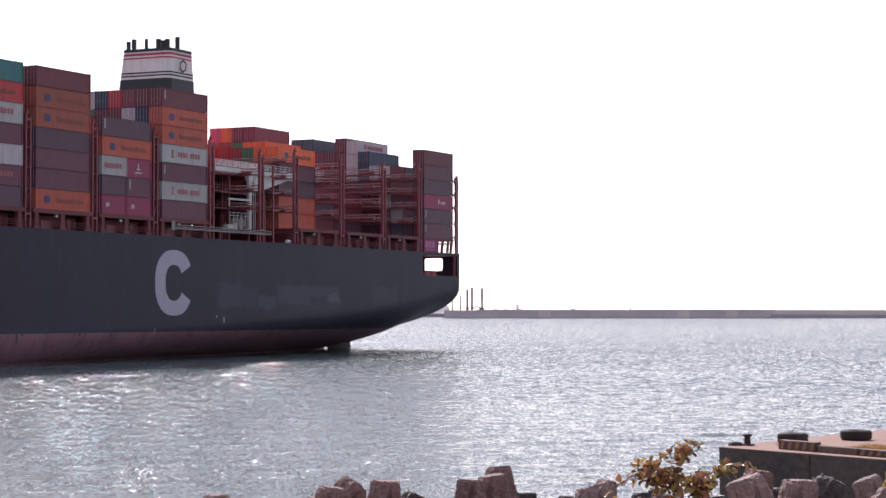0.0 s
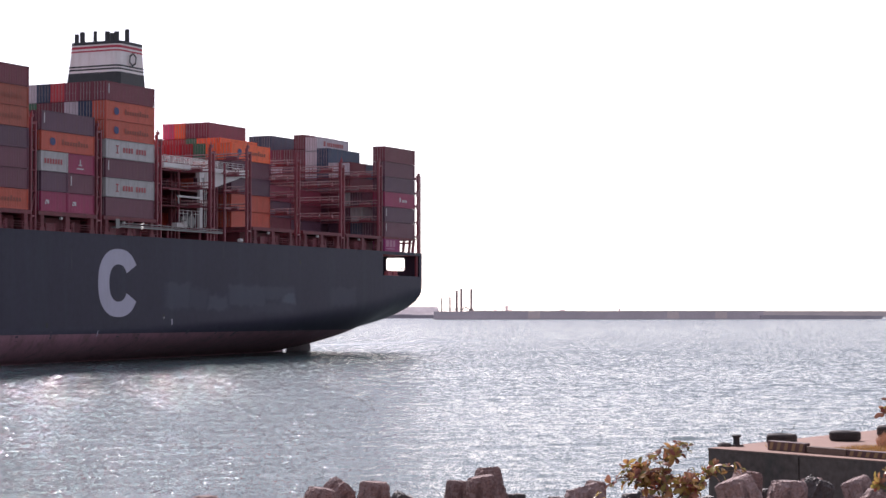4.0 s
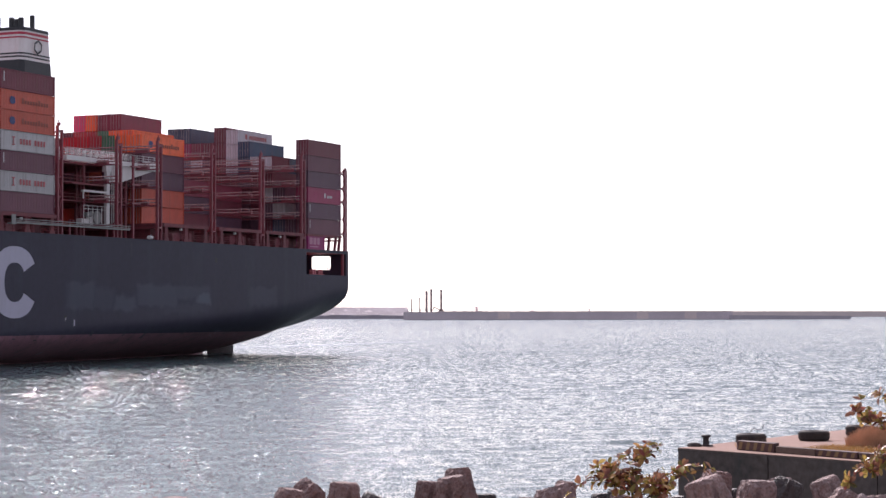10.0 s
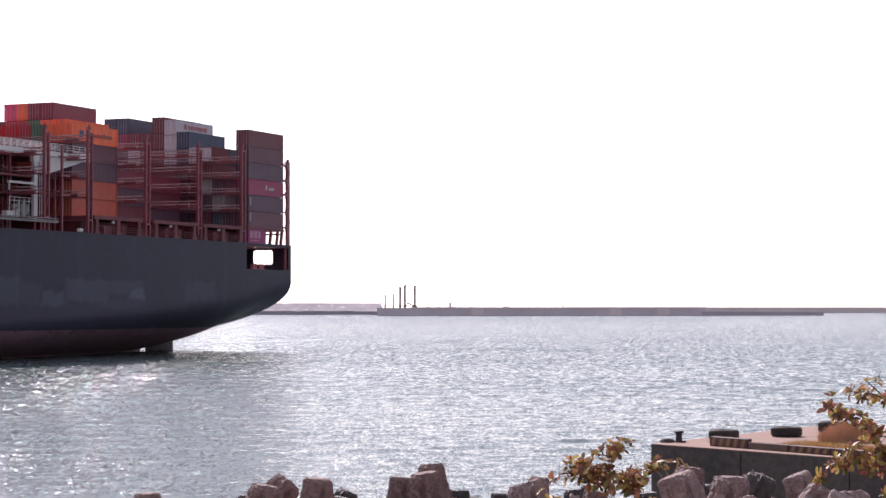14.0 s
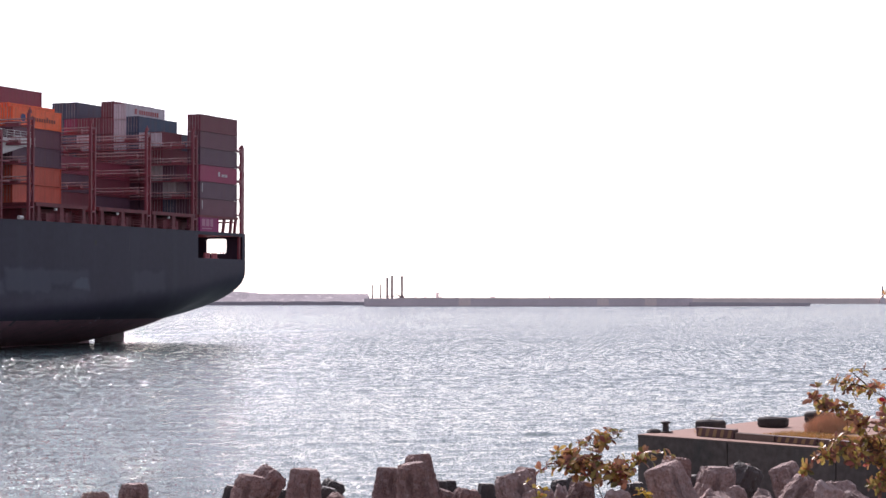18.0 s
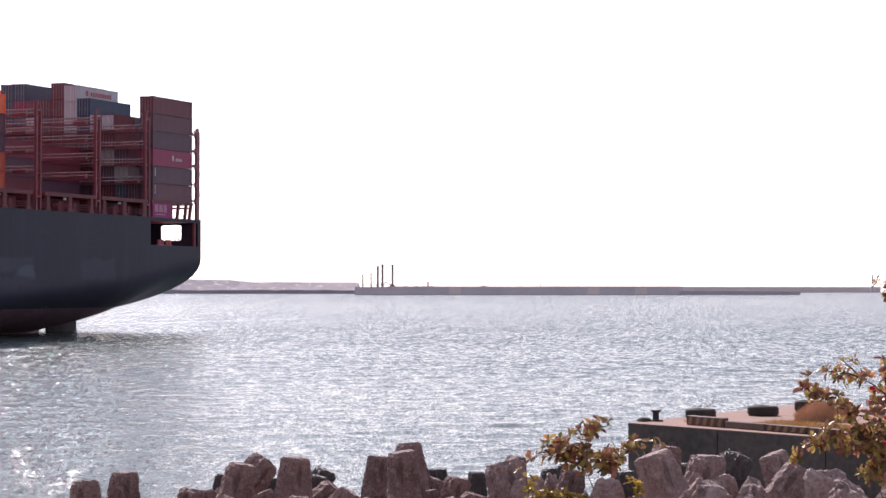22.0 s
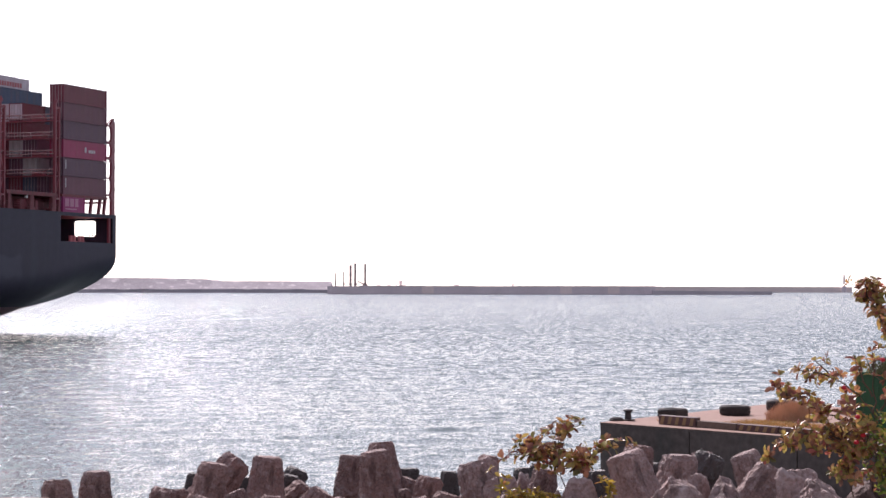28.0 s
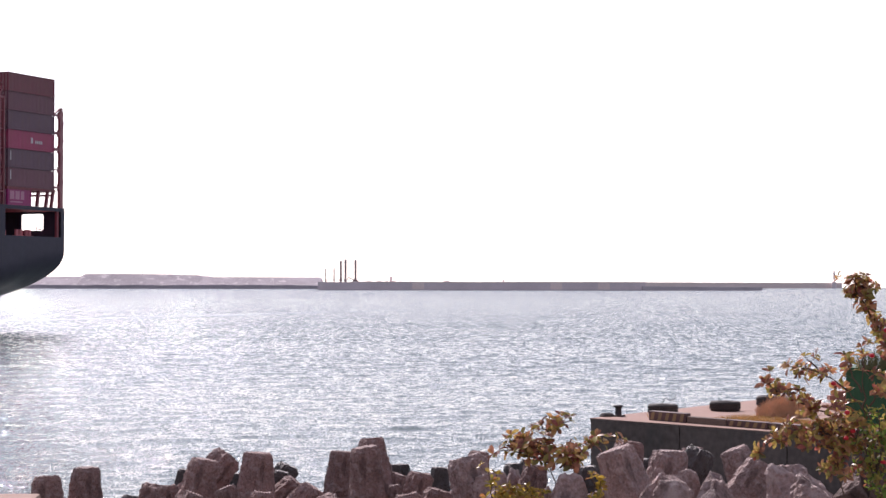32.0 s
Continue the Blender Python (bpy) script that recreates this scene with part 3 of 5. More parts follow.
def build_ship():
    ship = thing("container_ship", "large container ship with dark grey hull and red boot topping", "ship")
    us = [-290, -286, -282, -275, -265, -250, -230, -210, -180, -150, -110, -75, -60, -45, -30, -13, 0, 6, 15, 28, 40, 50, 57, 64, 70, 73.3, 75, 77, 78.5, 80, 82, 84, 86, 88, 89]
    hole = lambda u, w: 73.3 < u < 88 and 13.9 < w < 17.7
    ups = [4.2, 4.6, 5, 5.5, 6, 6.5, 7, 7.5, 8, 8.6, 9.2, 10, 11, 12, 12.8, 13.5, 13.9, 17.7, DECK_W]
    part("hull", weld(hull_sheet(us, ups, hole), "hull", HULL), HULL, ship, "dark blue-grey painted hull plating")
    lows = [-4, 0, 0.3, 0.6, 0.9, 1.25, 1.6, 2, 2.35, 2.7, 3.1, 3.5, 3.85, 4.2]
    part("boot_topping", weld(hull_sheet(us, lows, lambda u, w: u > 77.2 and w < keel_line(u)), "boot_topping", BOOT), BOOT, ship, "dark red antifouling band at the waterline, lightened for water bounce")
    # transom, with mooring openings
    tr = Shape()
    ring = [(hull_v(89, w), w) for w in (2.5, 2.6, 2.8, 3.2, 3.7, 4.3, 5, 5.6, 6.2, 7, 7.8, 8.6, 9.4, 10.2, 11, 11.8, 12.4, 13.5)]
    tr.face([(89, v, w) for v, w in ring] + [(89, 2 * MID - v, w) for v, w in ring[::-1]])
    for v0, v1 in ((0, 3.5), (7.4, 18), (24, 25), (31, 41.2), (45.7, 2 * MID)):
        tr.box((88.8, v0, 13.5), (89.0, v1, DECK_W))
    for v0, v1 in ((3.5, 7.4), (18, 24), (25, 31), (41.2, 45.7)):
        tr.box((88.8, v0, 13.5), (88.998, v1, 14.95)).box((88.8, v0, 17.45), (88.998, v1, DECK_W))
        for vc, sg in ((v0, 1), (v1, -1)):
            for wc, sw in ((14.95, 1), (17.45, -1)):
                tr.face([(88.9, vc, wc), (88.9, vc + sg * 0.45, wc), (88.9, vc + sg * 0.13, wc + sw * 0.13), (88.9, vc, wc + sw * 0.45)])
    part("transom", tr, HULL, ship, "dark grey stern plate with mooring openings")
    # mooring deck behind the side opening
    md = Shape().box((60, 0.3, 13.6), (88.7, 2 * MID - 0.3, 13.85)).box((60, 0.3, 17.75), (88.7, 2 * MID - 0.3, 17.9)).box((72.6, 0.2, 13.85), (72.9, 40, 17.75))
    part("mooring_deck", md, MOORING, ship, "maroon mooring deck open to the stern")
    for u in (87.3,):
        part("pillar", Shape().box((u, 0.25, 13.85), (u + 0.5, 0.6, 17.75)), STEEL, ship)
    for u, v in ((76, 3), (79.5, 2.2), (82.6, 2.6), (85, 5.5), (80.5, 5.5)):
        part("mooring_bitt", Shape().tube((u, v, 13.85), (u, v, 14.9), 0.28, n=10).tube((u + 0.9, v, 13.85), (u + 0.9, v, 14.9), 0.28, n=10).box((u - .5, v - .4, 13.85), (u + 1.4, v + .4, 14.05)), MOORING, ship)
    wr = Shape()
    wr.tube((81, 6.5, 15.2), (81, 9.5, 15.2), 0.8, n=14).tube((81, 6.4, 15.2), (81, 6.6, 15.2), 1.2, n=14).tube((81, 9.4, 15.2), (81, 9.6, 15.2), 1.2, n=14).box((80, 6.4, 13.85), (82, 9.6, 14.4))
    part("mooring_winch", wr, MOORING, ship)
    rl = Shape()
    for w in (15.15, 15.5):
        rl.bar((88.85, 2.9, w), (88.85, 4.7, w), 0.08)
    for v in (3.4, 4.1, 4.7):
        rl.bar((88.85, v, 14.9), (88.85, v, 15.5), 0.07)
    part("railing", rl, STEEL, ship)
    # rudder and its stock
    rd = Shape()
    prof = [(80.8, 0.05), (82.4, 0.5), (85.0, 0.62), (87.4, 0.4), (89.9, 0.06)]
    for (a, ta), (b, tb) in zip(prof, prof[1:]):
        for s in (1, -1):
            rd.face([(a, MID + s * ta, -5), (b, MID + s * tb, -5), (b, MID + s * tb, 1.9), (a, MID + s * ta, 1.9)])
    rd.face([(a, MID + t, 1.9) for a, t in prof] + [(a, MID - t, 1.9) for a, t in prof[::-1]])
    rd.box((84.2, MID - 0.6, 1.9), (88.6, MID + 0.6, 2.8))
    part("rudder", rd, RUDDER, ship, "dark red rudder blade rising from the water")
    # weather deck, coaming and hatch covers
    dk = Shape()
    for a, b in zip(us[:-1], us[1:]):
        dk.face([(a, deck_edge(a), DECK_W), (b, deck_edge(b), DECK_W), (b, 2 * MID - deck_edge(b), DECK_W), (a, 2 * MID - deck_edge(a), DECK_W)])
    part("weather_deck", weld(dk, "weather_deck", DECK, False), DECK, ship)
    part("bulwark_cap", hull_sheet(us, [18.05, 18.24], None, 0.06), HULL, ship)
    for u0 in (-57.1, -42.1, -27.15, -12.2, 28.5, 44.8, 59.7, 73.9):
        hc = Shape().box((u0 - 0.2, 2.6, DECK_W + 0.004), (u0 + 12.4, 2 * MID - 2.6, 20.2)).box((u0 - 0.5, 0.0, 20.35), (u0 + 12.7, 2 * MID, BASE - 0.02))
        if u0 > 70:
            hc = Shape().box((u0 - 0.2, 5.2, DECK_W + 0.004), (u0 + 12.4, 2 * MID - 5.2, 20.2)).box((u0 - 0.3, 0, 20.5), (u0 + 12.6, 2 * MID, BASE - 0.02))
        hatch = part("hatch_cover", hc, HATCH, ship, "maroon steel hatch cover and coaming")
        if u0 < 70:
            for k, (du, wd, top) in enumerate(((0.1, 0.7, 20.35), (5.7, 0.9, 20.35), (11.5, 0.7, 20.35))):
                part("pedestal", Shape().box((u0 + du, 0.1, DECK_W), (u0 + du + wd, 0.7, top)).box((u0 + du - 0.25, 0.05, DECK_W), (u0 + du + wd + 0.25, 1.1, DECK_W + 0.4)), HATCH, hatch)
            deckrail = Shape()
            for h in (0.45, 0.8, 1.1):
                deckrail.bar((u0 - 1.2, 0.12, DECK_W + h), (u0 + 13.4, 0.12, DECK_W + h), 0.06)
            for k in range(8):
                deckrail.bar((u0 - 1.2 + 2.05 * k, 0.12, DECK_W), (u0 - 1.2 + 2.05 * k, 0.12, DECK_W + 1.1), 0.07)
            part("deck_rail", deckrail, HATCH, hatch)
            low = (3 + int(u0)) % 3
            part("vent_box", Shape().box((u0 + 2.2 + low, 0.8, DECK_W), (u0 + 4.4 + low, 2.0, 19.3 + 0.2 * low)), STEEL, hatch, bevel=0.05)
            part("vent_pipe", Shape().tube((u0 + 9, 1.4, DECK_W), (u0 + 9, 1.4, 19.7), 0.35, n=10), STEEL, hatch)
            part("deck_lamp", Shape().box((u0 + 4.9, 0.3, 19.9), (u0 + 5.3, 0.6, 20.25)), CREAM, hatch)
        else:
            for u in (82.0, 84.4, 85.9):
                part("pedestal", Shape().bar((u, 0.4, DECK_W), (u + 0.5, 0.4, 20.5), 0.4), STEEL, hatch)
    part("life_raft", Shape().tube((24.6, 0.5, 18.6), (25.5, 0.5, 18.6), 0.28, n=12), CREAM, ship, "white life raft canister on the deck edge")
    # lashing bridges
    for u, top in ((-58.6, 33.4), (-43.5, 33.4), (-28.6, 33.4), (-13.6, 33.4), (1.6, 33.4), (16.3, 32.6), (27.2, 33.3), (42.9, 33.2), (58.4, 33.2), (72.6, 34.2), (87.6, 32.9)):
        br = part("lashing_bridge", Shape().box((u - 0.55, 1.4 if u > 87 else 0.1, 20.0), (u + 0.55, 2 * MID - 0.1, 20.25)), STEEL, ship, "maroon steel lashing bridge between container bays")
        near = 1.4 if u > 87 else 0.3
        for v in (0.15, 24.5, 34.3, 44.1, 48.1) if u > 40 else (0.15, 7.3, 14.7, 24.5, 34.3, 44.1, 48.1):
            if v < near and u > 87:
                continue
            wd = 0.34 if v > 0.2 else 0.42
            hi = top if v < 0.2 or v > 48 else top - 1.4
            ps = Shape()
            for du in (-0.62, 0.40):
                ps.box((u + du, v, DECK_W), (u + du + 0.26, v + wd, hi if du < 0 else hi - 0.5))
            ps.box((u - .4, v + 0.05, hi - 0.9), (u + .42, v + 0.3, hi - 0.6))
            ps.bar((u - 0.45, v + 0.2, 20.3), (u + 0.5, v + 0.2, 23.2), 0.14).bar((u + 0.5, v + 0.2, 23.4), (u - 0.45, v + 0.2, 26.2), 0.14)
            post = part("post", ps, STEEL, br)
            if v < 0.2:
                part("floodlight", Shape().box((u - 0.45, v - 0.05, hi), (u - 0.1, v + 0.35, hi + 0.45)).bar((u - 0.28, v + 0.15, hi + 0.4), (u - 0.28, v + 0.15, hi + 0.8), 0.12), STEEL, post)
        for w in (23.4, 26.2, 28.9, 31.5):
            if w > top - 1.2:
                continue
            part("platform", Shape().box((u - 0.5, near, w), (u + 0.5, 2 * MID - 0.3, w + 0.16)), STEEL, br)
            rr = Shape()
            for du in (-0.48, 0.48):
                for h in (0.55, 1.05):
                    rr.tube((u + du, near, w + h), (u + du, 2 * MID - 0.3, w + h), 0.062, n=10)
                for k in range(1 if near > 1 else 0, 25):
                    rr.bar((u + du, 0.5 + 2 * k, w + 0.16), (u + du, 0.5 + 2 * k, w + 1.05), 0.07)
            part("railing", rr, RAIL, br, smooth=True)
            part("rod_rack", Shape().box((u - 0.3, 2.2, w + 0.16), (u + 0.3, 4.4, w + 0.75)), STEEL, br)
    # ladder frame at the stern corner
    lf = part("cargo_frame", Shape().box((87.75, 0.05, DECK_W), (88.65, 0.45, 32.6)).box((87.95, 0.1, 32.6), (88.5, 0.4, 33.1)), STEEL, ship, "maroon ladder frame at the stern corner")
    for w, hi in ((21.1, 0.3), (23.8, 0.16), (26.7, 0.42), (29.1, 0.42), (31.8, 0.3)):
        part("rung", Shape().box((86.15, 0.08, w), (87.75, 0.38, w + hi)).box((87.5, 0.04, w - 0.3), (87.75, 0.42, w + hi + 0.3)), STEEL, lf)
    for w in (22.0, 25.4, 28.0, 30.6):
        part("lamp_bracket", Shape().box((88.65, 0.1, w), (88.82, 0.35, w + 0.45)), STEEL, lf)
    part("stay", Shape().bar((86.3, 0.25, 32.0), (87.8, 0.25, 33.0), 0.2), STEEL, lf)
    sf = Shape()
    for u in (21.2,):
        sf.box((u, 1.0, DECK_W), (u + 0.3, 1.3, 30.6))
    for w in (23.4, 26.2, 28.9):
        sf.box((20.8, 0.9, w), (23.0, 1.4, w + 0.2))
    part("cargo_frame", sf, STEEL, ship)
    # gangway stowed along the side
    gw = part("gangway", Shape().box((-9.3, -0.45, 19.35), (18.2, 0.0, 19.55)), ALU, ship, "grey aluminium gangway stowed along the deck edge")
    part("side_rail", Shape().box((-9.3, -0.5, 19.62), (18.2, -0.42, 19.72)).box((-9.3, -0.5, 19.9), (18.2, -0.42, 20.0)), ALU, gw)
    part("end_platform", Shape().box((-10.4, -0.5, 19.2), (-9.3, 0.2, 19.4)).box((-10.3, -0.46, 19.4), (-9.4, -0.38, 20.5)), ALU, gw)
    for u in (-6, 4, 15):
        part("davit", Shape().bar((u, 0.3, 18.2), (u, 0.3, 20.4), 0.22).bar((u, 0.3, 20.3), (u, -0.4, 20.2), 0.18), STEEL, gw)
    # provision crane
    cr = part("provision_crane", Shape().box((18.7, 4.0, 20.0), (19.5, 4.5, 29.4)).box((18.4, 3.9, 28.2), (19.8, 4.6, 29.4)), CREAM, ship, "white provision crane with railed jib")
    jb = Shape().box((8.4, 3.9, 29.3), (33.2, 5.3, 30.0)).box((28.8, 3.85, 29.0), (33.3, 5.35, 30.4))
    part("jib", jb, CREAM, cr)
    br = Shape()
    for v in (4.25, 4.75):
        br.face([(20.6, v, 26.7), (22.4, v, 26.7), (32.6, v, 29.3), (20.6, v, 29.3)])
    br.face([(20.6, 4.25, 26.7), (22.4, 4.25, 26.7), (22.4, 4.75, 26.7), (20.6, 4.75, 26.7)]).face([(22.4, 4.25, 26.7), (32.6, 4.25, 29.3), (32.6, 4.75, 29.3), (22.4, 4.75, 26.7)])
    part("jib_brace", br, CREAM, cr, "white triangular plate bracing the jib")
    jr = Shape()
    for v in (3.95, 5.25):
        for h in (0.4, 0.75, 1.1):
            jr.tube((8.4, v, 30.0 + h), (33.0, v, 30.0 + h), 0.045, n=10)
        for k in range(17):
            jr.bar((8.5 + 1.53 * k, v, 30.0), (8.5 + 1.53 * k, v, 31.1), 0.07)
    part("jib_railing", jr, CREAM, cr, smooth=True)
    part("ladder", Shape().box((19.9, 3.9, 20), (19.98, 4.0, 29.4)).box((20.4, 3.9, 20), (20.48, 4.0, 29.4)), CREAM, cr)
    part("outrigger", Shape().box((12.6, 3.9, 24.9), (18.7, 4.3, 25.2)).bar((12.8, 4.1, 24.9), (12.8, 4.1, 23.9), 0.14), CREAM, cr, "white beam reaching from the mast")
    part("winch_house", Shape().box((12.6, 4.2, 20.2), (14.4, 5.2, 21.0)).box((14.8, 4.3, 20.2), (15.6, 5.0, 21.7)), CREAM, cr, bevel=0.06)
    part("cable_reel", Shape().tube((16.2, 4.0, 21.3), (16.2, 4.9, 21.3), 0.75, n=16).tube((16.2, 3.9, 21.3), (16.2, 4.0, 21.3), 1.0, n=16).tube((16.2, 4.9, 21.3), (16.2, 5.0, 21.3), 1.0, n=16), ALU, cr)
    part("hoist_drum", Shape().tube((13.0, 3.9, 21.6), (14.4, 3.9, 21.6), 0.32, n=12), ALU, cr)
    for h in (0.5, 1.0):
        part("guard_rail", Shape().bar((12.2, 3.6, 21.9 + h), (18.0, 3.6, 21.9 + h), 0.07), CREAM, cr)
    for k in range(6):
        part("guard_post", Shape().bar((12.2 + 1.16 * k, 3.6, 20.2), (12.2 + 1.16 * k, 3.6, 22.9), 0.08), CREAM, cr)
    part("landing", Shape().box((9.5, 3.7, 25.9), (17.3, 5.0, 26.1)), STEEL, cr)
    # engine casing and funnel
    ec = Shape().box((4.5, 20.2, DECK_W), (26.5, 2 * MID - 14.5, 38.0)).box((17.5, 20.4, 38.0), (26.9, 30.5, 43.6))
    casing = part("engine_casing", ec, CASING, ship, "maroon engine casing amidst the cargo", bevel=0.05)
    for w in (23.5, 26.2, 28.9):
        part("gallery", Shape().box((3.0, 5.2, w), (26.0, 20.2, w + 0.15)), STEEL, casing)
        g = Shape()
        for k in range(12):
            g.bar((3.2 + 2 * k, 5.3, w), (3.2 + 2 * k, 5.3, w + 1.1), 0.06)
        g.bar((3.0, 5.3, w + 1.1), (26.0, 5.3, w + 1.1), 0.07).bar((3.0, 5.3, w + 0.6), (26.0, 5.3, w + 0.6), 0.05)
        part("gallery_railing", g, STEEL, casing)
    for u in (3.3, 8.5, 14.5, 20.5, 25.5):
        part("gallery_post", Shape().box((u, 5.2, DECK_W), (u + 0.35, 5.5, 29)), STEEL, casing)
    for u, w in ((6.0, 23.9), (6.0, 21.2), (6.0, 26.7), (12, 24.2)):
        part("lamp", Shape().box((u, 20.0, w), (u + 0.5, 20.18, w + 0.5)), CREAM, casing)

    def funnel_slice(w0, w1, grow=0.0):
        """A slice of the tapering funnel between two heights."""
        sh = Shape()
        rings = []
        for w in (w0, w1):
            k = (50.9 - w) / 8.6
            a0, a1, b0, b1 = 20.2 - 0.9 * k - grow, 27.4 + 0.3 * k + grow, 20.4 - 0.55 * k - grow, 30.0 + 0.6 * k + grow
            c = 0.7
            rings.append([(a0 + c, b0, w), (a1 - c, b0, w), (a1, b0 + c, w), (a1, b1 - c, w), (a1 - c, b1, w), (a0 + c, b1, w), (a0, b1 - c, w), (a0, b0 + c, w)])
        lo, hi = rings
        for i in range(8):
            j = (i + 1) % 8
            sh.face([lo[i], lo[j], hi[j], hi[i]])
        sh.face(hi)
        return sh

    fn = part("funnel", funnel_slice(43.0, 50.9), CREAM, ship, "white funnel with red and black stripes")
    part("funnel_base", funnel_slice(43.0, 45.9, 0.03), BLACK, fn)
    part("funnel_stripe", funnel_slice(46.3, 46.55, 0.03), BLACK, fn)
    part("funnel_stripe", funnel_slice(46.8, 47.05, 0.03), BLACK, fn)
    part("funnel_red_stripe", funnel_slice(49.3, 49.55, 0.03), STRIPE, fn)
    part("funnel_red_stripe", funnel_slice(49.85, 50.25, 0.03), STRIPE, fn)
    part("funnel_cap", funnel_slice(50.5, 51.0, 0.06), BLACK, fn)
    em = Shape()
    for i in range(6):
        a, b = math.pi / 3 * i + 0.52, math.pi / 3 * (i + 1) + 0.52
        em.face([(23.4 + r * math.cos(q), 19.93 + 0.064 * (49.9 - (48.1 + r * math.sin(q))) - 0.06 - 0.13, 48.1 + r * math.sin(q)) for r, q in ((1.15, a), (1.15, b), (0.8, b), (0.8, a))])
    part("funnel_emblem", em, BLACK, fn, "plain dark hexagonal ring")
    for u, v, r, h in ((21.2, 29.3, 0.36, 1.9), (21.2, 28.2, 0.42, 2.2), (22.5, 26.6, 0.3, 2.4), (22.8, 24.4, 0.42, 2.3), (22.8, 23.4, 0.42, 2.0), (22.8, 22.6, 0.42, 2.2), (24.0, 21.4, 0.38, 2.6)):
        part("exhaust_pipe", Shape().tube((u, v, 50.8), (u, v, 50.6 + h), r, n=12), BLACK, fn)
    # markings on the skin
    ct = Shape()
    na, nr = 44, 5
    for i in range(na):
        for k in range(nr):
            q = []
            for ii, kk in ((i, k), (i + 1, k), (i + 1, k + 1), (i, k + 1)):
                a = math.radians(31 + 298 * ii / na)
                f = kk / nr
                ca, sa = math.cos(a), math.sin(a)
                p = 2.35
                ro = (abs(ca) ** p + abs(sa) ** p) ** (-1 / p)
                x = (1 - f) * 4.95 * ro * ca + f * 2.25 * ro * ca
                z = (1 - f) * 4.85 * ro * sa + f * 2.65 * ro * sa
                u, w = -9.0 + x, 11.4 + z
                q.append((u, hull_v(u, w) - 0.02, w))
            ct.face(q)
    part("hull_marking", weld(ct, "hull_marking", LETTER), LETTER, ship, "large white C painted on the hull side")

    def skin_patch(u0, u1, w0, w1, name, mat, label="", off=0.008):
        nu, nw = max(2, int((u1 - u0) / 2)), max(2, int((w1 - w0) / 0.7))
        sh = hull_sheet([u0 + (u1 - u0) * i / nu for i in range(nu + 1)], [w0 + (w1 - w0) * i / nw for i in range(nw + 1)], None, off, (1,))
        part(name, weld(sh, name, mat), mat, ship, label)

    for u, w0, w1 in ((4.7, 5.4, 6.3), (2.6, 6.2, 6.6), (2.7, 1.4, 1.8)):
        skin_patch(u, u + 0.28, w0, w1, "draught_mark", LETTER, "small white mark bars")
    for u, w in ((-44, 5.6), (-26, 5.1), (2.4, 6.2), (43, 15.2)):
        skin_patch(u, u + 0.6, w, w + 0.7, "scupper", BLACK)
    rng = random.Random(17)
    for _ in range(16):
        u, wd, top = rng.uniform(-48, 62), rng.uniform(0.15, 0.7), rng.uniform(4.0, 4.7)
        skin_patch(u, u + wd, top - rng.uniform(0.4, 1.3), top, "salt_streak", rng.choice((PATCH, FAINT, LETTER)) if wd < 0.3 else PATCH)
    for u, w0, w1, wd in ((19.0, 15.6, 17.6, 0.5), (-20.3, 13.2, 16.0, 0.25), (-37.0, 12.5, 15.5, 0.3), (52.5, 14.6, 17.4, 0.3), (8.2, 11.8, 14.0, 0.2)):
        skin_patch(u, u + wd, w0, w1, "run_off_streak", FAINT, "pale run-off streak below the deck edge")
    skin_patch(72.5, 72.65, 8.2, 17.6, "plate_seam", FAINT)
    return ship


SHIP = build_ship()
AFLOAT = [(SHIP, Matrix())]     # things that ride on the ship, with their places on it

# ---- containers ----
MESHES = {}


def container_mesh(kind, long, paint, high=TIER):
    """Meshes shared by all boxes of one length and paint."""
    key = (kind, long, paint, high)
    if key in MESHES:
        return MESHES[key]
    W, T = 2.40, high - 0.05
    sh = Shape()
    if kind == "body":
        sh.box((0.06, 0.09, 0.05), (long - 0.06, W - 0.09, T - 0.03))
        pitch = 0.36
        n = int((long - 0.4) / pitch)
        u = 0.2
        for _ in range(n):
            for v0, v1 in ((0.078, 0.092), (W - 0.092, W - 0.078)):
                a, b = (v0, v1) if v0 < 1 else (v1, v0)
                sh.face([(u, b, 0.16), (u + 0.06, a, 0.16), (u + 0.06, a, T - 0.12), (u, b, T - 0.12)])
                sh.face([(u + 0.06, a, 0.16), (u + 0.19, a, 0.16), (u + 0.19, a, T - 0.12), (u + 0.06, a, T - 0.12)])
                sh.face([(u + 0.19, a, 0.16), (u + 0.25, b, 0.16), (u + 0.25, b, T - 0.12), (u + 0.19, a, T - 0.12)])
            u += pitch
    elif kind == "frame":
        for v in (0, W - 0.14):
            for u in (0, long - 0.16):
                sh.box((u, v, 0), (u + 0.16, v + 0.14, T))
            sh.box((0.16, v + 0.01, 0.01), (long - 0.16, v + 0.13, 0.17)).box((0.16, v + 0.01, T - 0.13), (long - 0.16, v + 0.13, T - 0.01))
        for u in (0.01, long - 0.14):
            sh.box((u, 0.14, 0.01), (u + 0.13, W - 0.14, 0.17)).box((u, 0.14, T - 0.14), (u + 0.13, W - 0.14, T - 0.01))
        for v in (-0.012, W - 0.166):
            for u in (-0.012, long - 0.166):
                for w in (-0.012, T - 0.13):
                    sh.box((u, v, w), (u + 0.178, v + 0.178, w + 0.14))
    else:
        sh.box((0.012, 0, 0), (0.06, 1.04, T - 0.34))
        for w in (0.7, 1.5):
            sh.box((0.0, 0.02, w), (0.012, 1.02, w + 0.05))
    MESHES[key] = sh.mesh("container_" + kind, PAINT[paint])
    return MESHES[key]


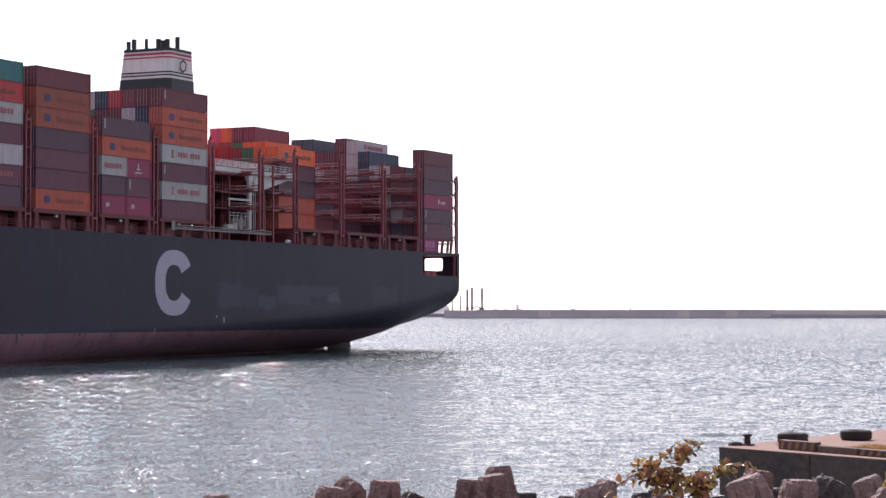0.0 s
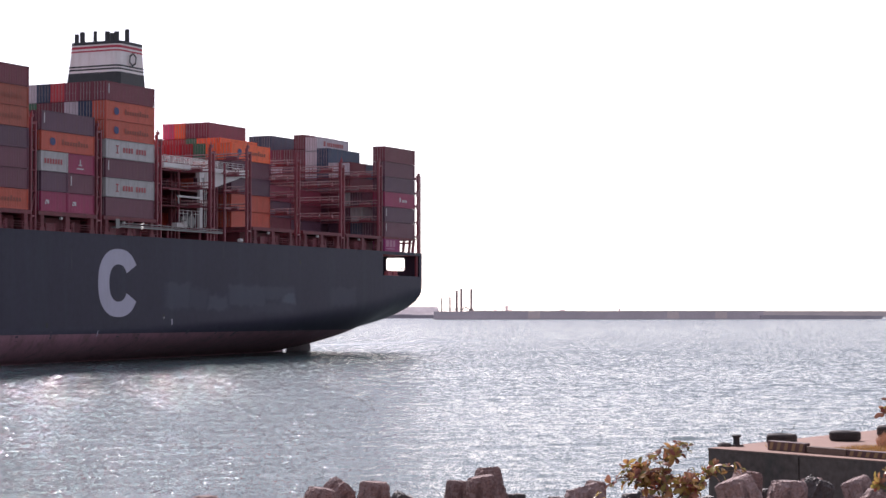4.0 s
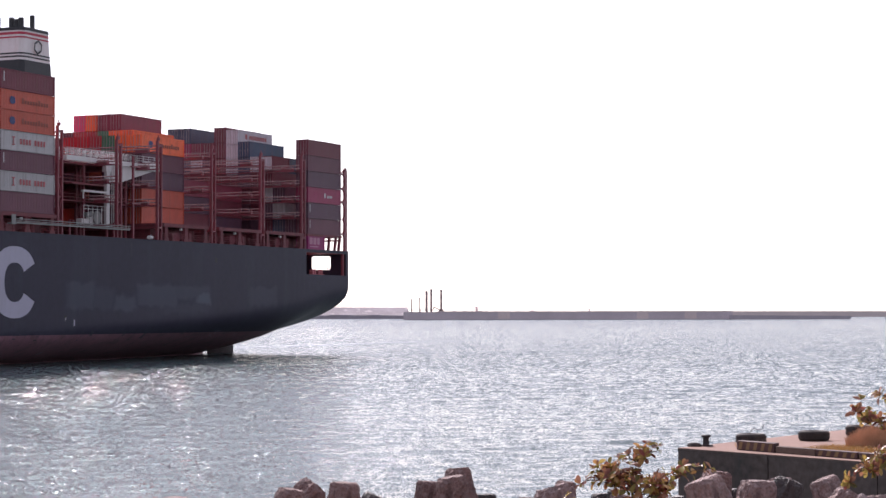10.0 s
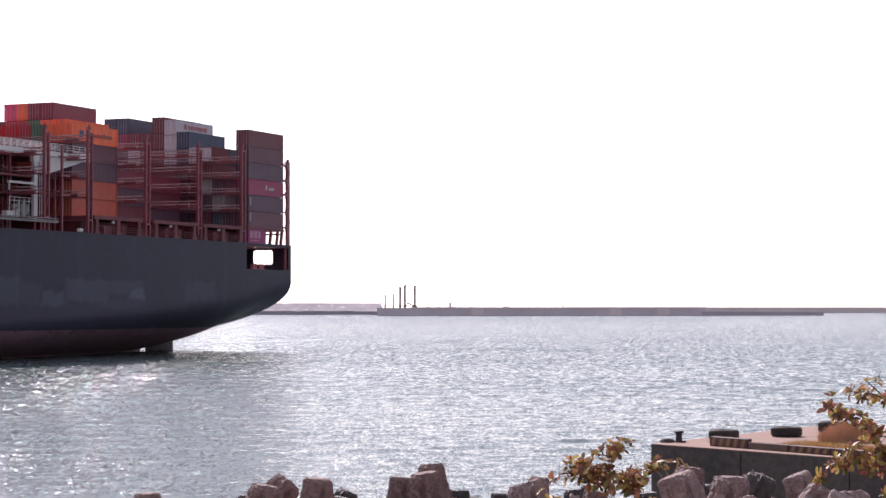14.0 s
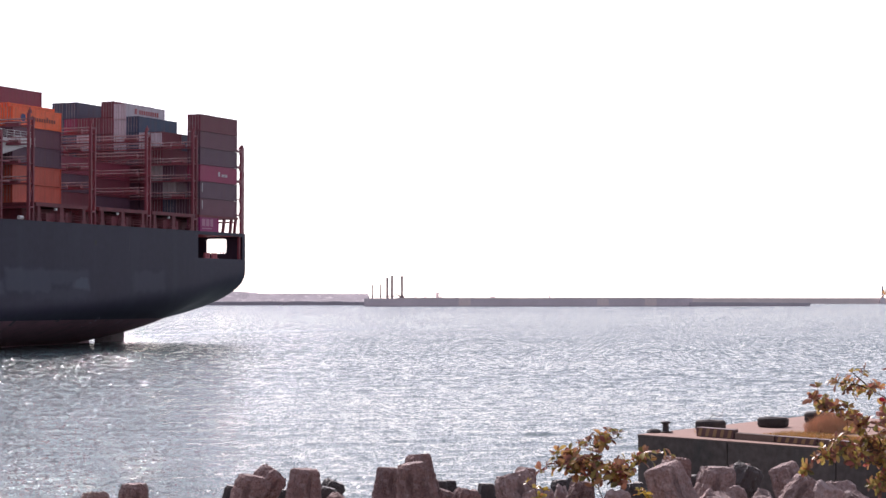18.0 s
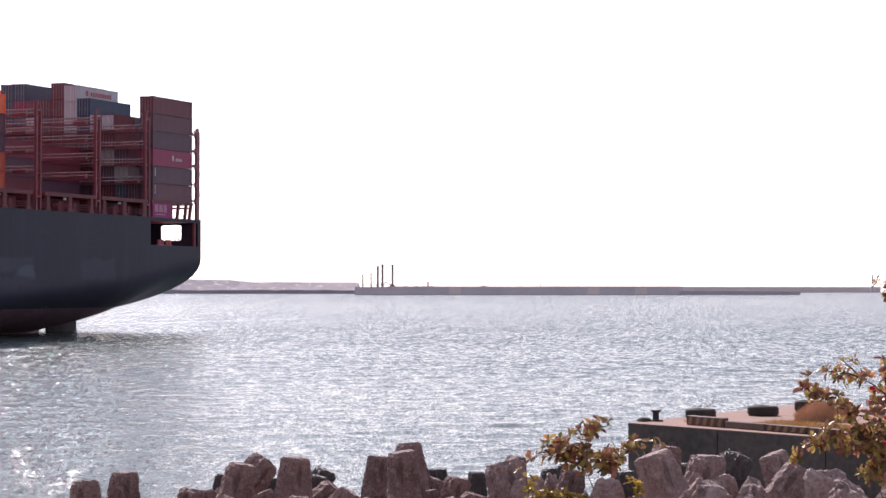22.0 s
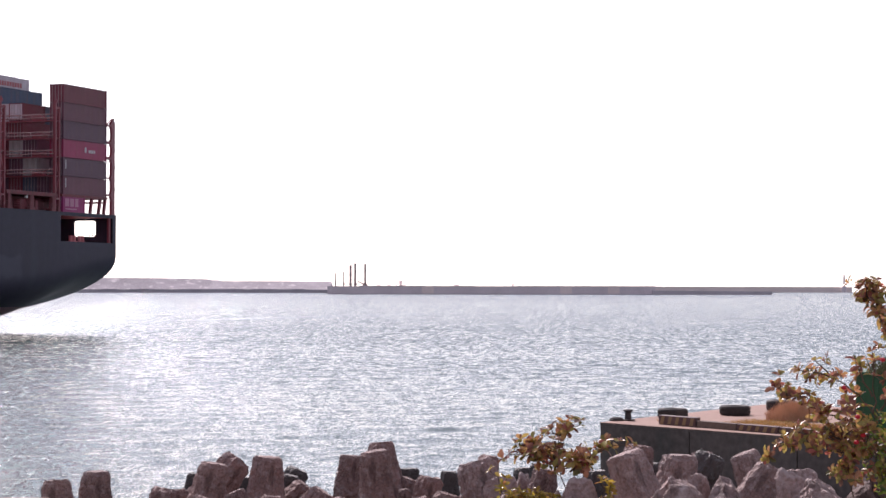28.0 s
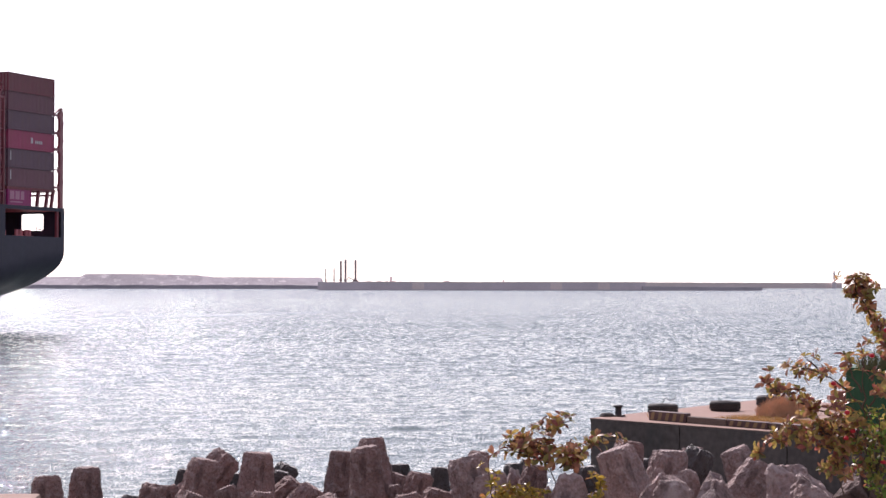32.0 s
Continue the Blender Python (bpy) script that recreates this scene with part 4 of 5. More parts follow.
LOCK_BAR = Shape().tube((-0.012, 0, -0.1), (-0.012, 0, TIER - 0.31), 0.032, n=6).box((-0.04, -0.03, 0.95), (-0.01, 0.24, 1.0)).mesh("locking_bar", GALVANISED)

SAY = {"maroon": "dark maroon", "brown": "dull brown", "umber": "dark brown", "orange": "bright orange", "rust_orange": "weathered rusty orange", "pale_grey": "pale grey",
       "white": "white", "navy": "dark navy", "teal": "teal green", "red": "bright red", "crimson": "crimson", "green": "green", "slate": "dark slate",
       "magenta": "magenta", "wine": "wine red", "pink": "pink-red", "vivid_orange": "clean bright orange", "vivid_red": "clean bright red"}


def mark(box, name, rects, mat, label):
    sh = Shape()
    for u, w, du, dw in rects:
        if name == "lettering":                   # each bar by itself
            sh = Shape()
        sh.face([(u, -0.004, w), (u + du, -0.004, w), (u + du, -0.004, w + dw), (u, -0.004, w + dw)])
        if name == "lettering":
            part("lettering_bar", sh, mat, box, label)
    if name != "lettering":
        part(name, sh, mat, box, label)


def container(u, v, w, paint, long=12.19, detail=True, logo="", door="", high=TIER):
    box = new("shipping_container", container_mesh("body", long, paint, high))
    what = ("forty-foot" if long > 8 else "twenty-foot")
    tagged(box, SAY[paint] + " " + what + " shipping container stacked on the ship", "container", "containers on the ship")
    box.matrix_basis = Matrix.Translation((u, v, w))
    AFLOAT.append((box, Matrix.Translation((u, v, w))))
    if detail:
        part("frame", container_mesh("frame", long, paint, high), None, box)
        for k in (0, 1):
            d = part("door", container_mesh("door", 0, door or paint, high), None, box)
            d.location = (0.0, 0.16 + 1.05 * k, 0.18)
            for at in (0.25, 0.75):
                part("locking_bar", LOCK_BAR, None, d, "galvanised locking bar").location = (0, at, 0)
    if logo == "globe":
        mark(box, "emblem", [(2.15, 0.8, 0.8, 0.2), (1.95, 0.98, 1.2, 0.68), (2.15, 1.64, 0.8, 0.2)], GLOSSBLUE, "plain blue mark")
        mark(box, "lettering", [(4.6 + 0.62 * k, 1.0, 0.42, 0.75 if k in (0, 6) else 0.5) for k in range(10)], DIMTEXT, "dark bar of lettering")
    elif logo == "red":
        mark(box, "emblem", [(2.7, 0.8, 0.25, 1.1), (2.45, 1.75, 0.75, 0.18), (2.45, 0.75, 0.7, 0.16)], REDTEXT, "plain red mark")
        mark(box, "lettering", [(4.2 + 0.68 * k, 0.95, 0.46, 0.75) for k in range(4)] + [(7.5 + 0.68 * k, 0.95, 0.46, 0.75) for k in range(4)], REDTEXT, "red bar of lettering")
    elif logo == "redlong":
        mark(box, "lettering", [(2.6, 1.1, 0.7, 0.9)] + [(4.0 + 0.7 * k, 1.15, 0.5, 0.7) for k in range(9)], REDTEXT, "red bar of lettering")
    elif logo == "smallwhite":
        mark(box, "lettering", [(5.9, 1.0, 0.5, 0.8)] + [(7.0 + 0.5 * k, 1.0, 0.34, 0.45) for k in range(4)], WHITETEXT, "white bar of lettering")
    elif logo == "wide":
        mark(box, "lettering", [(0.5, 0.9, 1.15, 1.2), (1.9, 0.9, 1.1, 1.2), (3.3, 0.9, 0.9, 1.2), (0.6, 0.45, 3.2, 0.18)], DIMWHITE, "white bar of lettering")
    elif logo == "spot":
        mark(box, "emblem", [(1.0, 1.3, 0.8, 0.25), (1.4, 1.0, 0.4, 0.55), (0.9, 0.95, 0.3, 0.3)], WHITETEXT, "plain white mark")
    elif logo == "plate":
        mark(box, "plate", [(0.55, 1.0, 0.22, 1.35)], WHITETEXT, "pale upright plate")
    elif logo == "trident":
        mark(box, "emblem", [(2.6, 1.1, 0.25, 0.9), (2.3, 1.1, 0.85, 0.2), (1.9, 0.6, 1.7, 0.18)], WHITETEXT, "plain white mark")
    elif logo == "grey20":
        mark(box, "lettering", [(0.7 + 0.6 * k, 1.0, 0.42, 0.7) for k in range(7)], REDTEXT, "dull red bar of lettering")
    return box


def stack(u, v, paints, long=12.19, detail=True, logos={}, base=BASE, high=TIER):
    for k, p in enumerate(paints):
        if p:
            container(u, v, base + high * k, p, long, detail and (detail is True or k >= detail), logos.get(k, ""), high=high)


def build_cargo():
    fill = random.Random(4)
    dull = ["maroon", "brown", "umber", "wine", "maroon", "slate", "navy", "rust_orange"]
    # foremost bay in view
    stack(-57.1, 0, ["umber", "brown", "white", "brown", "pale_grey", "red", "teal"], logos={0: "plate", 1: "redlong", 4: "redlong", 5: "globe"})
    stack(-42.1, 0, ["orange", "brown", "brown", "umber", "rust_orange", "rust_orange", "maroon"], logos={0: "globe", 4: "globe", 5: "globe"})
    stack(-27.15, 0, [None, None, None, "orange", "umber"], logos={3: "globe", 4: "plate"})
    for k, (a, b, la, lb) in enumerate((("crimson", "crimson", "spot", "spot"), ("umber", "brown", "", "plate"), ("pale_grey", "crimson", "grey20", "trident"))):
        container(-27.15, 0, BASE + TIER * k, a, 6.06, True, la)
        container(-21.02, 0, BASE + TIER * k, b, 6.06, True, lb)
    stack(-12.2, 0, ["brown", "pale_grey", "brown", "pale_grey", "orange", "orange", "maroon"], logos={1: "red", 2: "plate", 3: "red", 4: "globe", 5: "globe", 6: "plate"})
    six = ["navy", "white", "maroon", "maroon", "green", "maroon", "umber"]
    seven = ["maroon", "wine", "red", "navy", "white", "brown", "navy"]
    for r in range(1, 8):
        v = ROW * r
        stack(-12.2, v, [fill.choice(dull) for _ in range(5)] + [six[r - 1], seven[r - 1]], detail=5)
        stack(-27.15, v, [fill.choice(dull) for _ in range(5)], detail=4)
        stack(-42.1, v, [fill.choice(dull) for _ in range(6)] + [("brown", "maroon", "umber")[r % 3]], detail=6)
        stack(-57.1, v, [fill.choice(dull) for _ in range(6)] + [("teal", "maroon", "red")[r % 3]], detail=6)
    # aft of the casing
    stack(28.5, 4.3, ["orange", "orange", "umber", "brown", "vivid_orange"], logos={4: "globe"})
    for k, (v, top) in enumerate(((6.8, "vivid_orange"), (9.2, "green"), (11.6, "red"), (14.0, "vivid_red"), (16.4, "vivid_red"), (18.8, "maroon"))):
        stack(28.5, v, [("orange", "maroon", "umber", "brown")[(k + j) % 4] for j in range(4)] + [top], detail=3)
    for v, a, b in ((16.9, "vivid_orange", None), (19.3, "vivid_orange", "wine"), (21.7, "green", "wine"), (23.9, "red", "vivid_orange"), (26.2, "red", "pink"), (28.6, "maroon", None)):
        stack(45.4, v, [fill.choice(dull) for _ in range(5)] + [a] + ([b] if b else []), detail=4, high=2.715)
    # the aftmost bay
    stack(73.9, 0, ["brown", "umber", "crimson", "umber", "brown", "maroon"], logos={0: "plate", 1: "plate", 2: "smallwhite"}, high=2.72)
    container(73.9, 0.0, 18.22 - 0.05, "magenta", 6.06, True, "wide")
    stack(73.9, 2.42, ["umber"], detail=True)
    stack(73.9, 4.6, ["slate", "pale_grey", "umber"], detail=True)
    stack(73.9, 7.05, ["maroon", "umber", "pale_grey", "maroon"], detail=True)
    container(73.9, 7.05, BASE + TIER * 4, "maroon", 6.06, True, "", "white")
    container(79.98, 7.05, BASE + TIER * 4, "navy", 6.06)
    stack(80.45, 9.4, ["umber", "maroon", "maroon", "maroon", "navy"], 6.06, detail=3)
    stack(74.4, 9.4, ["umber", "maroon", "maroon", "maroon", "white"], 6.0, detail=3)
    stack(74.4, 11.85, ["umber", "brown", "maroon", "umber", "navy", "navy"], detail=3)
    stack(74.4, 14.27, ["maroon", "umber", "brown", "maroon", "white", "white", "white"], detail=3, logos={6: "redlong"}, high=2.655)
    stack(74.4, 16.7, ["maroon", "umber", "brown", "maroon", "maroon", "maroon", "maroon"], detail=3, high=2.725)
    stack(74.4, 19.1, ["maroon", "umber", "brown", "maroon", "umber", "maroon"], detail=3)
    stack(74.4, 21.5, ["maroon", "umber", "brown", "maroon", "white", "wine"], detail=3)
    stack(74.4, 23.9, ["maroon", "umber", "brown", "slate", "slate", "crimson", "slate"], detail=3)
    stack(74.4, 26.3, ["maroon", "umber", "brown", "slate", "slate", "slate", "slate"], detail=3)
    stack(59.7, 12.0, ["umber", "maroon", "wine"], detail=True)
    stack(59.7, 14.5, ["umber", "maroon", "slate"], detail=True)
    stack(44.8, 9.6, ["maroon", "umber", "wine"], detail=True)


build_cargo()


# ---- far shore ----
def far_shore():
    # breakwater wall in bays of its own
    wall = thing("breakwater_wall", "long grey concrete breakwater wall across the harbour", "breakwater", kind="structure")
    edges = [1.4, 40, 88, 128, 173, 234, 292, 330, 349, 365, 391]
    for k, (a, b) in enumerate(zip(edges, edges[1:])):
        pale = k in (2, 5, 7)
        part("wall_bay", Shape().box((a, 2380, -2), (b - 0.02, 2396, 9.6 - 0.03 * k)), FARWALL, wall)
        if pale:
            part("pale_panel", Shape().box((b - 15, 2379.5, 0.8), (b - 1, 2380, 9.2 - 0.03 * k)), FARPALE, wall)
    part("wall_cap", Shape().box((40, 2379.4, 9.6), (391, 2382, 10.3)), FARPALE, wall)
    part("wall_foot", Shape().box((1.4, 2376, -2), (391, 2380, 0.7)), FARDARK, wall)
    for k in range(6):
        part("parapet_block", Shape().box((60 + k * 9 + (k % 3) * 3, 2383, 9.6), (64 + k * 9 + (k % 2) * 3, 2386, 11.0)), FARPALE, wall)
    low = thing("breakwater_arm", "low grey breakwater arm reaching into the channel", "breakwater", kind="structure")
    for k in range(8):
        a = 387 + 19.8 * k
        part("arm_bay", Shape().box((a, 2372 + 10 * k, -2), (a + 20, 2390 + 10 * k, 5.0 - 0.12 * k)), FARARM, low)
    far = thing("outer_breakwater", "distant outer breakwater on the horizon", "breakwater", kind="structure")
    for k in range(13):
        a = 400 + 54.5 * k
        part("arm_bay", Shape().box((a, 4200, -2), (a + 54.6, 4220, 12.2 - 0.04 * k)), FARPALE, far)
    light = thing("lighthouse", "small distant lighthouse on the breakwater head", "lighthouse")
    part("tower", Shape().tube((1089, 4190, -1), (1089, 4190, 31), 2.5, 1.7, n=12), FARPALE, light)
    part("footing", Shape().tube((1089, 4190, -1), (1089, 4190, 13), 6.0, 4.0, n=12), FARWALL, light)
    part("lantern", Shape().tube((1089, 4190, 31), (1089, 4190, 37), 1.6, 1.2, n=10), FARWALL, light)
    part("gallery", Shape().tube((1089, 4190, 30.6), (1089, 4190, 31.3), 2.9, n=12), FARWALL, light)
    # reclaimed land
    sh = Shape()
    xs = [-1500, -900, -600, -430, -352, -345, -300, -260, -200, -180, -168, -100, -40, 8, 12]
    zs = [14, 15, 16.5, 17.2, 18, 22, 22.2, 22, 21, 20.4, 17.5, 17.6, 17.3, 17.2, 4]
    for a, b, za, zb in zip(xs, xs[1:], zs, zs[1:]):
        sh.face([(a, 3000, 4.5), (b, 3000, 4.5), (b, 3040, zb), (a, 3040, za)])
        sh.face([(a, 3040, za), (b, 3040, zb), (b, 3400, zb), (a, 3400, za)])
    lone("far_land", sh, FARLAND, "pale sandy bank of reclaimed land with haze in its colour", "land", kind="structure")
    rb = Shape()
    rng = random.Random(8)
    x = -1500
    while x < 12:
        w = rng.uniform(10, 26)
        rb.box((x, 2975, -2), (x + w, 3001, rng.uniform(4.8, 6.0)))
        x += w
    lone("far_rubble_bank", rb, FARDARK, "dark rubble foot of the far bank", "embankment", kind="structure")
    mast = thing("radio_mast", "thin distant radio mast", "mast")
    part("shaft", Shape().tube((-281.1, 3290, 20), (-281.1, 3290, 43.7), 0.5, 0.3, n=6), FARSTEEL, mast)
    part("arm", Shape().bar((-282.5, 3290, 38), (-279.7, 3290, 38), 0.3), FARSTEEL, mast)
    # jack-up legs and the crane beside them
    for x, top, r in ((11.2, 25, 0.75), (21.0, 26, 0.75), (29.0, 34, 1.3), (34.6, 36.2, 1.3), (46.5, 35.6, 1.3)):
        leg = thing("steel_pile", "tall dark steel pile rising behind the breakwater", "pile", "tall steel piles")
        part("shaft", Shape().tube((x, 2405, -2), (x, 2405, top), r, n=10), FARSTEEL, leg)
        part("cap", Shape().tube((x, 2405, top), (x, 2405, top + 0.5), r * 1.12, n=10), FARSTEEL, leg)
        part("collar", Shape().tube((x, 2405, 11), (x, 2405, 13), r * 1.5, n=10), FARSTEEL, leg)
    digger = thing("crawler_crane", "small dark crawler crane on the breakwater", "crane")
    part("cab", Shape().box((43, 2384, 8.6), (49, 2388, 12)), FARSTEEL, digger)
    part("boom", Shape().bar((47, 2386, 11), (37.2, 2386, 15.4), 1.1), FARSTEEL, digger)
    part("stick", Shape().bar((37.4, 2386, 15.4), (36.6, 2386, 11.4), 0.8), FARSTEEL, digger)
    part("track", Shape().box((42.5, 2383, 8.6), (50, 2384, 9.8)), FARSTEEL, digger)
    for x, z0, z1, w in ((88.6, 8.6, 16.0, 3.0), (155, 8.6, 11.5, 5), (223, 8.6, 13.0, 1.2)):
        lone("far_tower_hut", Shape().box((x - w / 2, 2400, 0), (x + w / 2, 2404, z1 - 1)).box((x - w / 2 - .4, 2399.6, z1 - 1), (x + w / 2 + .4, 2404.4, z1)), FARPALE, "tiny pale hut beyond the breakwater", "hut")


far_shore()


# ---- the shore at the camera's feet ----
def build_ground():
    sh = Shape()
    xs = [-400, -120, -60, -40] + [-30 + 1.5 * i for i in range(47)] + [50, 70, 130, 400]
    ys = [(-300, 5.2), (-60, 5.2), (-10, 5.2), (4, 5.1), (14, 4.6), (24, 3.5), (34, 2.4), (42, 1.4), (48, 0.9), (53, 0.2), (58, -0.6), (63, -1.6), (72, -3), (80, -5)]
    rng = random.Random(2)
    grid = [[(x, y, z + (rng.uniform(-0.25, 0.25) if 30 < y < 70 else 0)) for x in xs] for y, z in ys]
    for r0, r1 in zip(grid, grid[1:]):
        for i in range(len(xs) - 1):
            sh.face([r0[i], r0[i + 1], r1[i + 1], r1[i]])
    ob = new("ground", weld(sh, "ground", MOUND))
    tagged(ob, "rubble shore slope falling to the water", "ground", kind="structure")


build_ground()
lone("concrete_ledge", Shape().box((-14, 28.6, 2.7), (-4.02, 29.95, 3.945)), QUAYTOP, "pale pink concrete ledge above the shore", "ledge", bevel=0.05)


def rough_mesh(bm, amount, scale, seed):
    for v in bm.verts:
        p = v.co * scale + Vector((seed * 3.1, seed * 1.7, seed * 0.9))
        v.co += v.normal * amount * (noise.noise(p) + 0.5 * noise.noise(p * 2.7))


TETRA = {}


def tetra_mesh(variant, mat):
    """A four-legged breakwater block: tapered chamfered legs, worn edges; its first leg points up, tip at the origin. Tip about 1 m wide."""
    key = (variant, mat.name)
    if key in TETRA:
        return TETRA[key]
    bm = bmesh.new()
    long = 2.05
    ways = [Vector((0, 0, 1))] + [Vector((math.cos(a) * 0.943, math.sin(a) * 0.943, -0.333)) for a in (0.3, 0.3 + 2.094, 0.3 + 4.189)]
    for w in ways:
        m = w.to_track_quat("Z", "Y").to_matrix()
        long = 2.6 if w.z > 0.9 else 1.9
        rings = []
        n = 8
        for d, r in ((0.0, 0.82), (long * 0.33, 0.75), (long * 0.66, 0.64), (long * 0.94, 0.55), (long, 0.43)):
            ring = []
            for i in range(n):
                a = math.pi / 2 * (i // 2) + math.pi / 4 + (0.24 if i % 2 else -0.24)
                k = 1.06
                ring.append(bm.verts.new(m @ Vector((r * k * math.cos(a) * 1.04, r * k * math.sin(a), d))))
            rings.append(ring)
        for r0, r1 in zip(rings, rings[1:]):
            for i in range(n):
                bm.faces.new((r0[i], r0[(i + 1) % n], r1[(i + 1) % n], r1[i]))
        bm.faces.new(rings[-1])
        bm.faces.new(rings[0][::-1])
    bmesh.ops.subdivide_edges(bm, edges=list(bm.edges), cuts=2, use_grid_fill=True)
    bmesh.ops.subdivide_edges(bm, edges=list(bm.edges), cuts=1, use_grid_fill=True)
    bm.normal_update()
    rough_mesh(bm, 0.06, 1.5, variant + 1)
    rough_mesh(bm, 0.05, 6.0, variant + 5)
    rough_mesh(bm, 0.032, 14.0, variant + 8)
    bmesh.ops.translate(bm, verts=bm.verts, vec=(0, 0, -2.6))
    me = bpy.data.meshes.new("tetrapod")
    bm.to_mesh(me)
    bm.free()
    me.materials.append(mat)
    TETRA[key] = me
    return me


COUNT = [0]


def tetrapod(x, y, z, wide, lean, back, spin, wet=False, stone=False):
    """A block whose topmost leg has its tip at that place, wide metres across, leaning by degrees."""
    COUNT[0] += 1
    me = tetra_mesh(COUNT[0] % 4, WETROCK if wet else STONE if stone else CONCRETE)
    ob = new("breakwater_block", me)
    s = wide / 1.2
    ob.matrix_basis = pose(x, y, z) @ pose(0, 0, 0, -back, lean, 0) @ pose(0, 0, 0, 0, 0, spin) @ Matrix.Scale(s, 4)
    say = "dark wet concrete breakwater block among others" if wet else ("leaning weathered concrete breakwater block" if abs(lean) > 15 else "upright weathered concrete breakwater block")
    tagged(ob, say, "breakwater block", "breakwater blocks")


def boulder(x, y, z, wide, spin, dark=False):
    """A broken rock with flat faces; its top at that place."""
    COUNT[0] += 1
    rng = random.Random(COUNT[0] * 7 + spin)
    bm = bmesh.new()
    for _ in range(12):
        a, h = rng.uniform(0, 6.283), rng.uniform(-1, 1)
        r = rng.uniform(0.75, 1.0) * (1 - 0.45 * max(h, 0) ** 1.5)
        bm.verts.new((r * math.cos(a) * 0.62, r * math.sin(a) * 0.62, h * 0.72))
    res = bmesh.ops.convex_hull(bm, input=bm.verts)
    bmesh.ops.delete(bm, geom=[g for g in res["geom_interior"] if isinstance(g, bmesh.types.BMVert)], context="VERTS")
    bmesh.ops.bevel(bm, geom=list(bm.edges), offset=0.045, segments=2, affect="EDGES", profile=0.6)
    bmesh.ops.triangulate(bm, faces=bm.faces)
    bmesh.ops.subdivide_edges(bm, edges=[e for e in bm.edges if e.calc_length() > 0.15], cuts=2)
    bmesh.ops.triangulate(bm, faces=bm.faces)
    bmesh.ops.subdivide_edges(bm, edges=[e for e in bm.edges if e.calc_length() > 0.07], cuts=1)
    bm.normal_update()
    rough_mesh(bm, 0.06, 2.2, COUNT[0])
    rough_mesh(bm, 0.035, 6.0, COUNT[0] + 9)
    rough_mesh(bm, 0.022, 15.0, COUNT[0] + 4)
    top = max(v.co.z for v in bm.verts)
    bmesh.ops.translate(bm, verts=bm.verts, vec=(0, 0, -top))
    bmesh.ops.scale(bm, verts=bm.verts, vec=(wide, wide, wide * 1.25))
    me = bpy.data.meshes.new("boulder")
    bm.to_mesh(me)
    bm.free()
    me.materials.append(SHADEDSTONE if dark else STONE)
    ob = new("boulder", me)
    ob.matrix_basis = pose(x, y, z, 0, 0, spin)
    tagged(ob, "brown boulder under the shrub, darkened in colour for shade" if dark else "rough broken pinkish-grey boulder on the shore", "boulder", "boulders on the shore")


tetrapod(-7.12, 54.00, 1.93, 0.81, -4, 5, 10)
tetrapod(-6.18, 55.00, 2.06, 0.76, 2, 0, 40)
tetrapod(-5.26, 58.00, 0.98, 0.53, 10, 10, 0, wet=True)
tetrapod(-4.06, 55.00, 1.55, 0.64, -14, 8, 30)
tetrapod(-3.79, 59.00, 1.64, 0.44, 8, 0, 0, wet=True)
tetrapod(-2.88, 53.00, 2.44, 0.82, 13, 0, 15)
tetrapod(-2.40, 56.00, 2.28, 0.86, 38, 12, 45)
tetrapod(-1.54, 54.00, 2.54, 0.80, 3, -2, 43)
tetrapod(-2.32, 60.00, 1.43, 0.42, 0, 0, 0, wet=True)
tetrapod(-2.28, 51.00, 1.91, 0.54, -20, 0, 25)
tetrapod(-0.78, 59.00, 1.74, 0.66, 25, 0, 30, wet=True)
tetrapod(-0.94, 57.00, 1.76, 0.52, 10, 0, 0, wet=True)
tetrapod(-0.48, 55.00, 1.64, 0.76, 40, 0, 20)
tetrapod(-0.05, 53.00, 1.70, 0.71, 35, 0, 50)
tetrapod(-1.31, 50.00, 1.89, 0.56, 5, 0, 15)
tetrapod(0.73, 56.00, 2.40, 0.69, 3, 0, 33)
tetrapod(1.55, 57.00, 2.68, 0.73, -6, 5, 35)
tetrapod(1.27, 53.00, 2.75, 0.84, -6, -3, 8)
tetrapod(0.62, 50.00, 1.54, 0.88, 60, 0, 10)
tetrapod(2.31, 60.00, 1.68, 0.42, 0, 0, 10, wet=True)
tetrapod(2.62, 61.00, 1.59, 0.42, 0, 0, 10, wet=True)
tetrapod(2.30, 57.00, 1.67, 0.67, 20, 0, 45)
tetrapod(2.86, 55.00, 1.87, 0.70, 10, 0, 25)
tetrapod(3.61, 59.00, 1.68, 0.50, 0, 0, 20, wet=True)
tetrapod(3.11, 51.00, 1.83, 0.71, 15, 0, 10)
tetrapod(2.01, 53.00, 1.74, 0.42, -8, 0, 30)
tetrapod(3.92, 53.00, 2.47, 1.02, -16, 4, 30, stone=True)
boulder(4.55, 52.40, 2.16, 1.15, 30)
tetrapod(4.61, 57.00, 2.29, 0.58, 5, 0, 20)
tetrapod(6.06, 62.00, 1.50, 0.56, 0, 0, 10, wet=True)
tetrapod(6.45, 61.00, 1.72, 0.49, 0, 0, 30, wet=True)
tetrapod(6.22, 57.00, 1.92, 0.70, 8, 0, 15)
boulder(5.67, 58.00, 1.76, 0.91, 5)
boulder(6.02, 48.70, 2.50, 1.38, 15)
tetrapod(7.79, 58.00, 1.76, 0.71, 0, 0, 35, wet=True)
tetrapod(7.56, 51.00, 2.85, 1.0, -20, 0, 40, stone=True)
tetrapod(8.60, 55.00, 2.73, 0.79, 8, 0, 20)
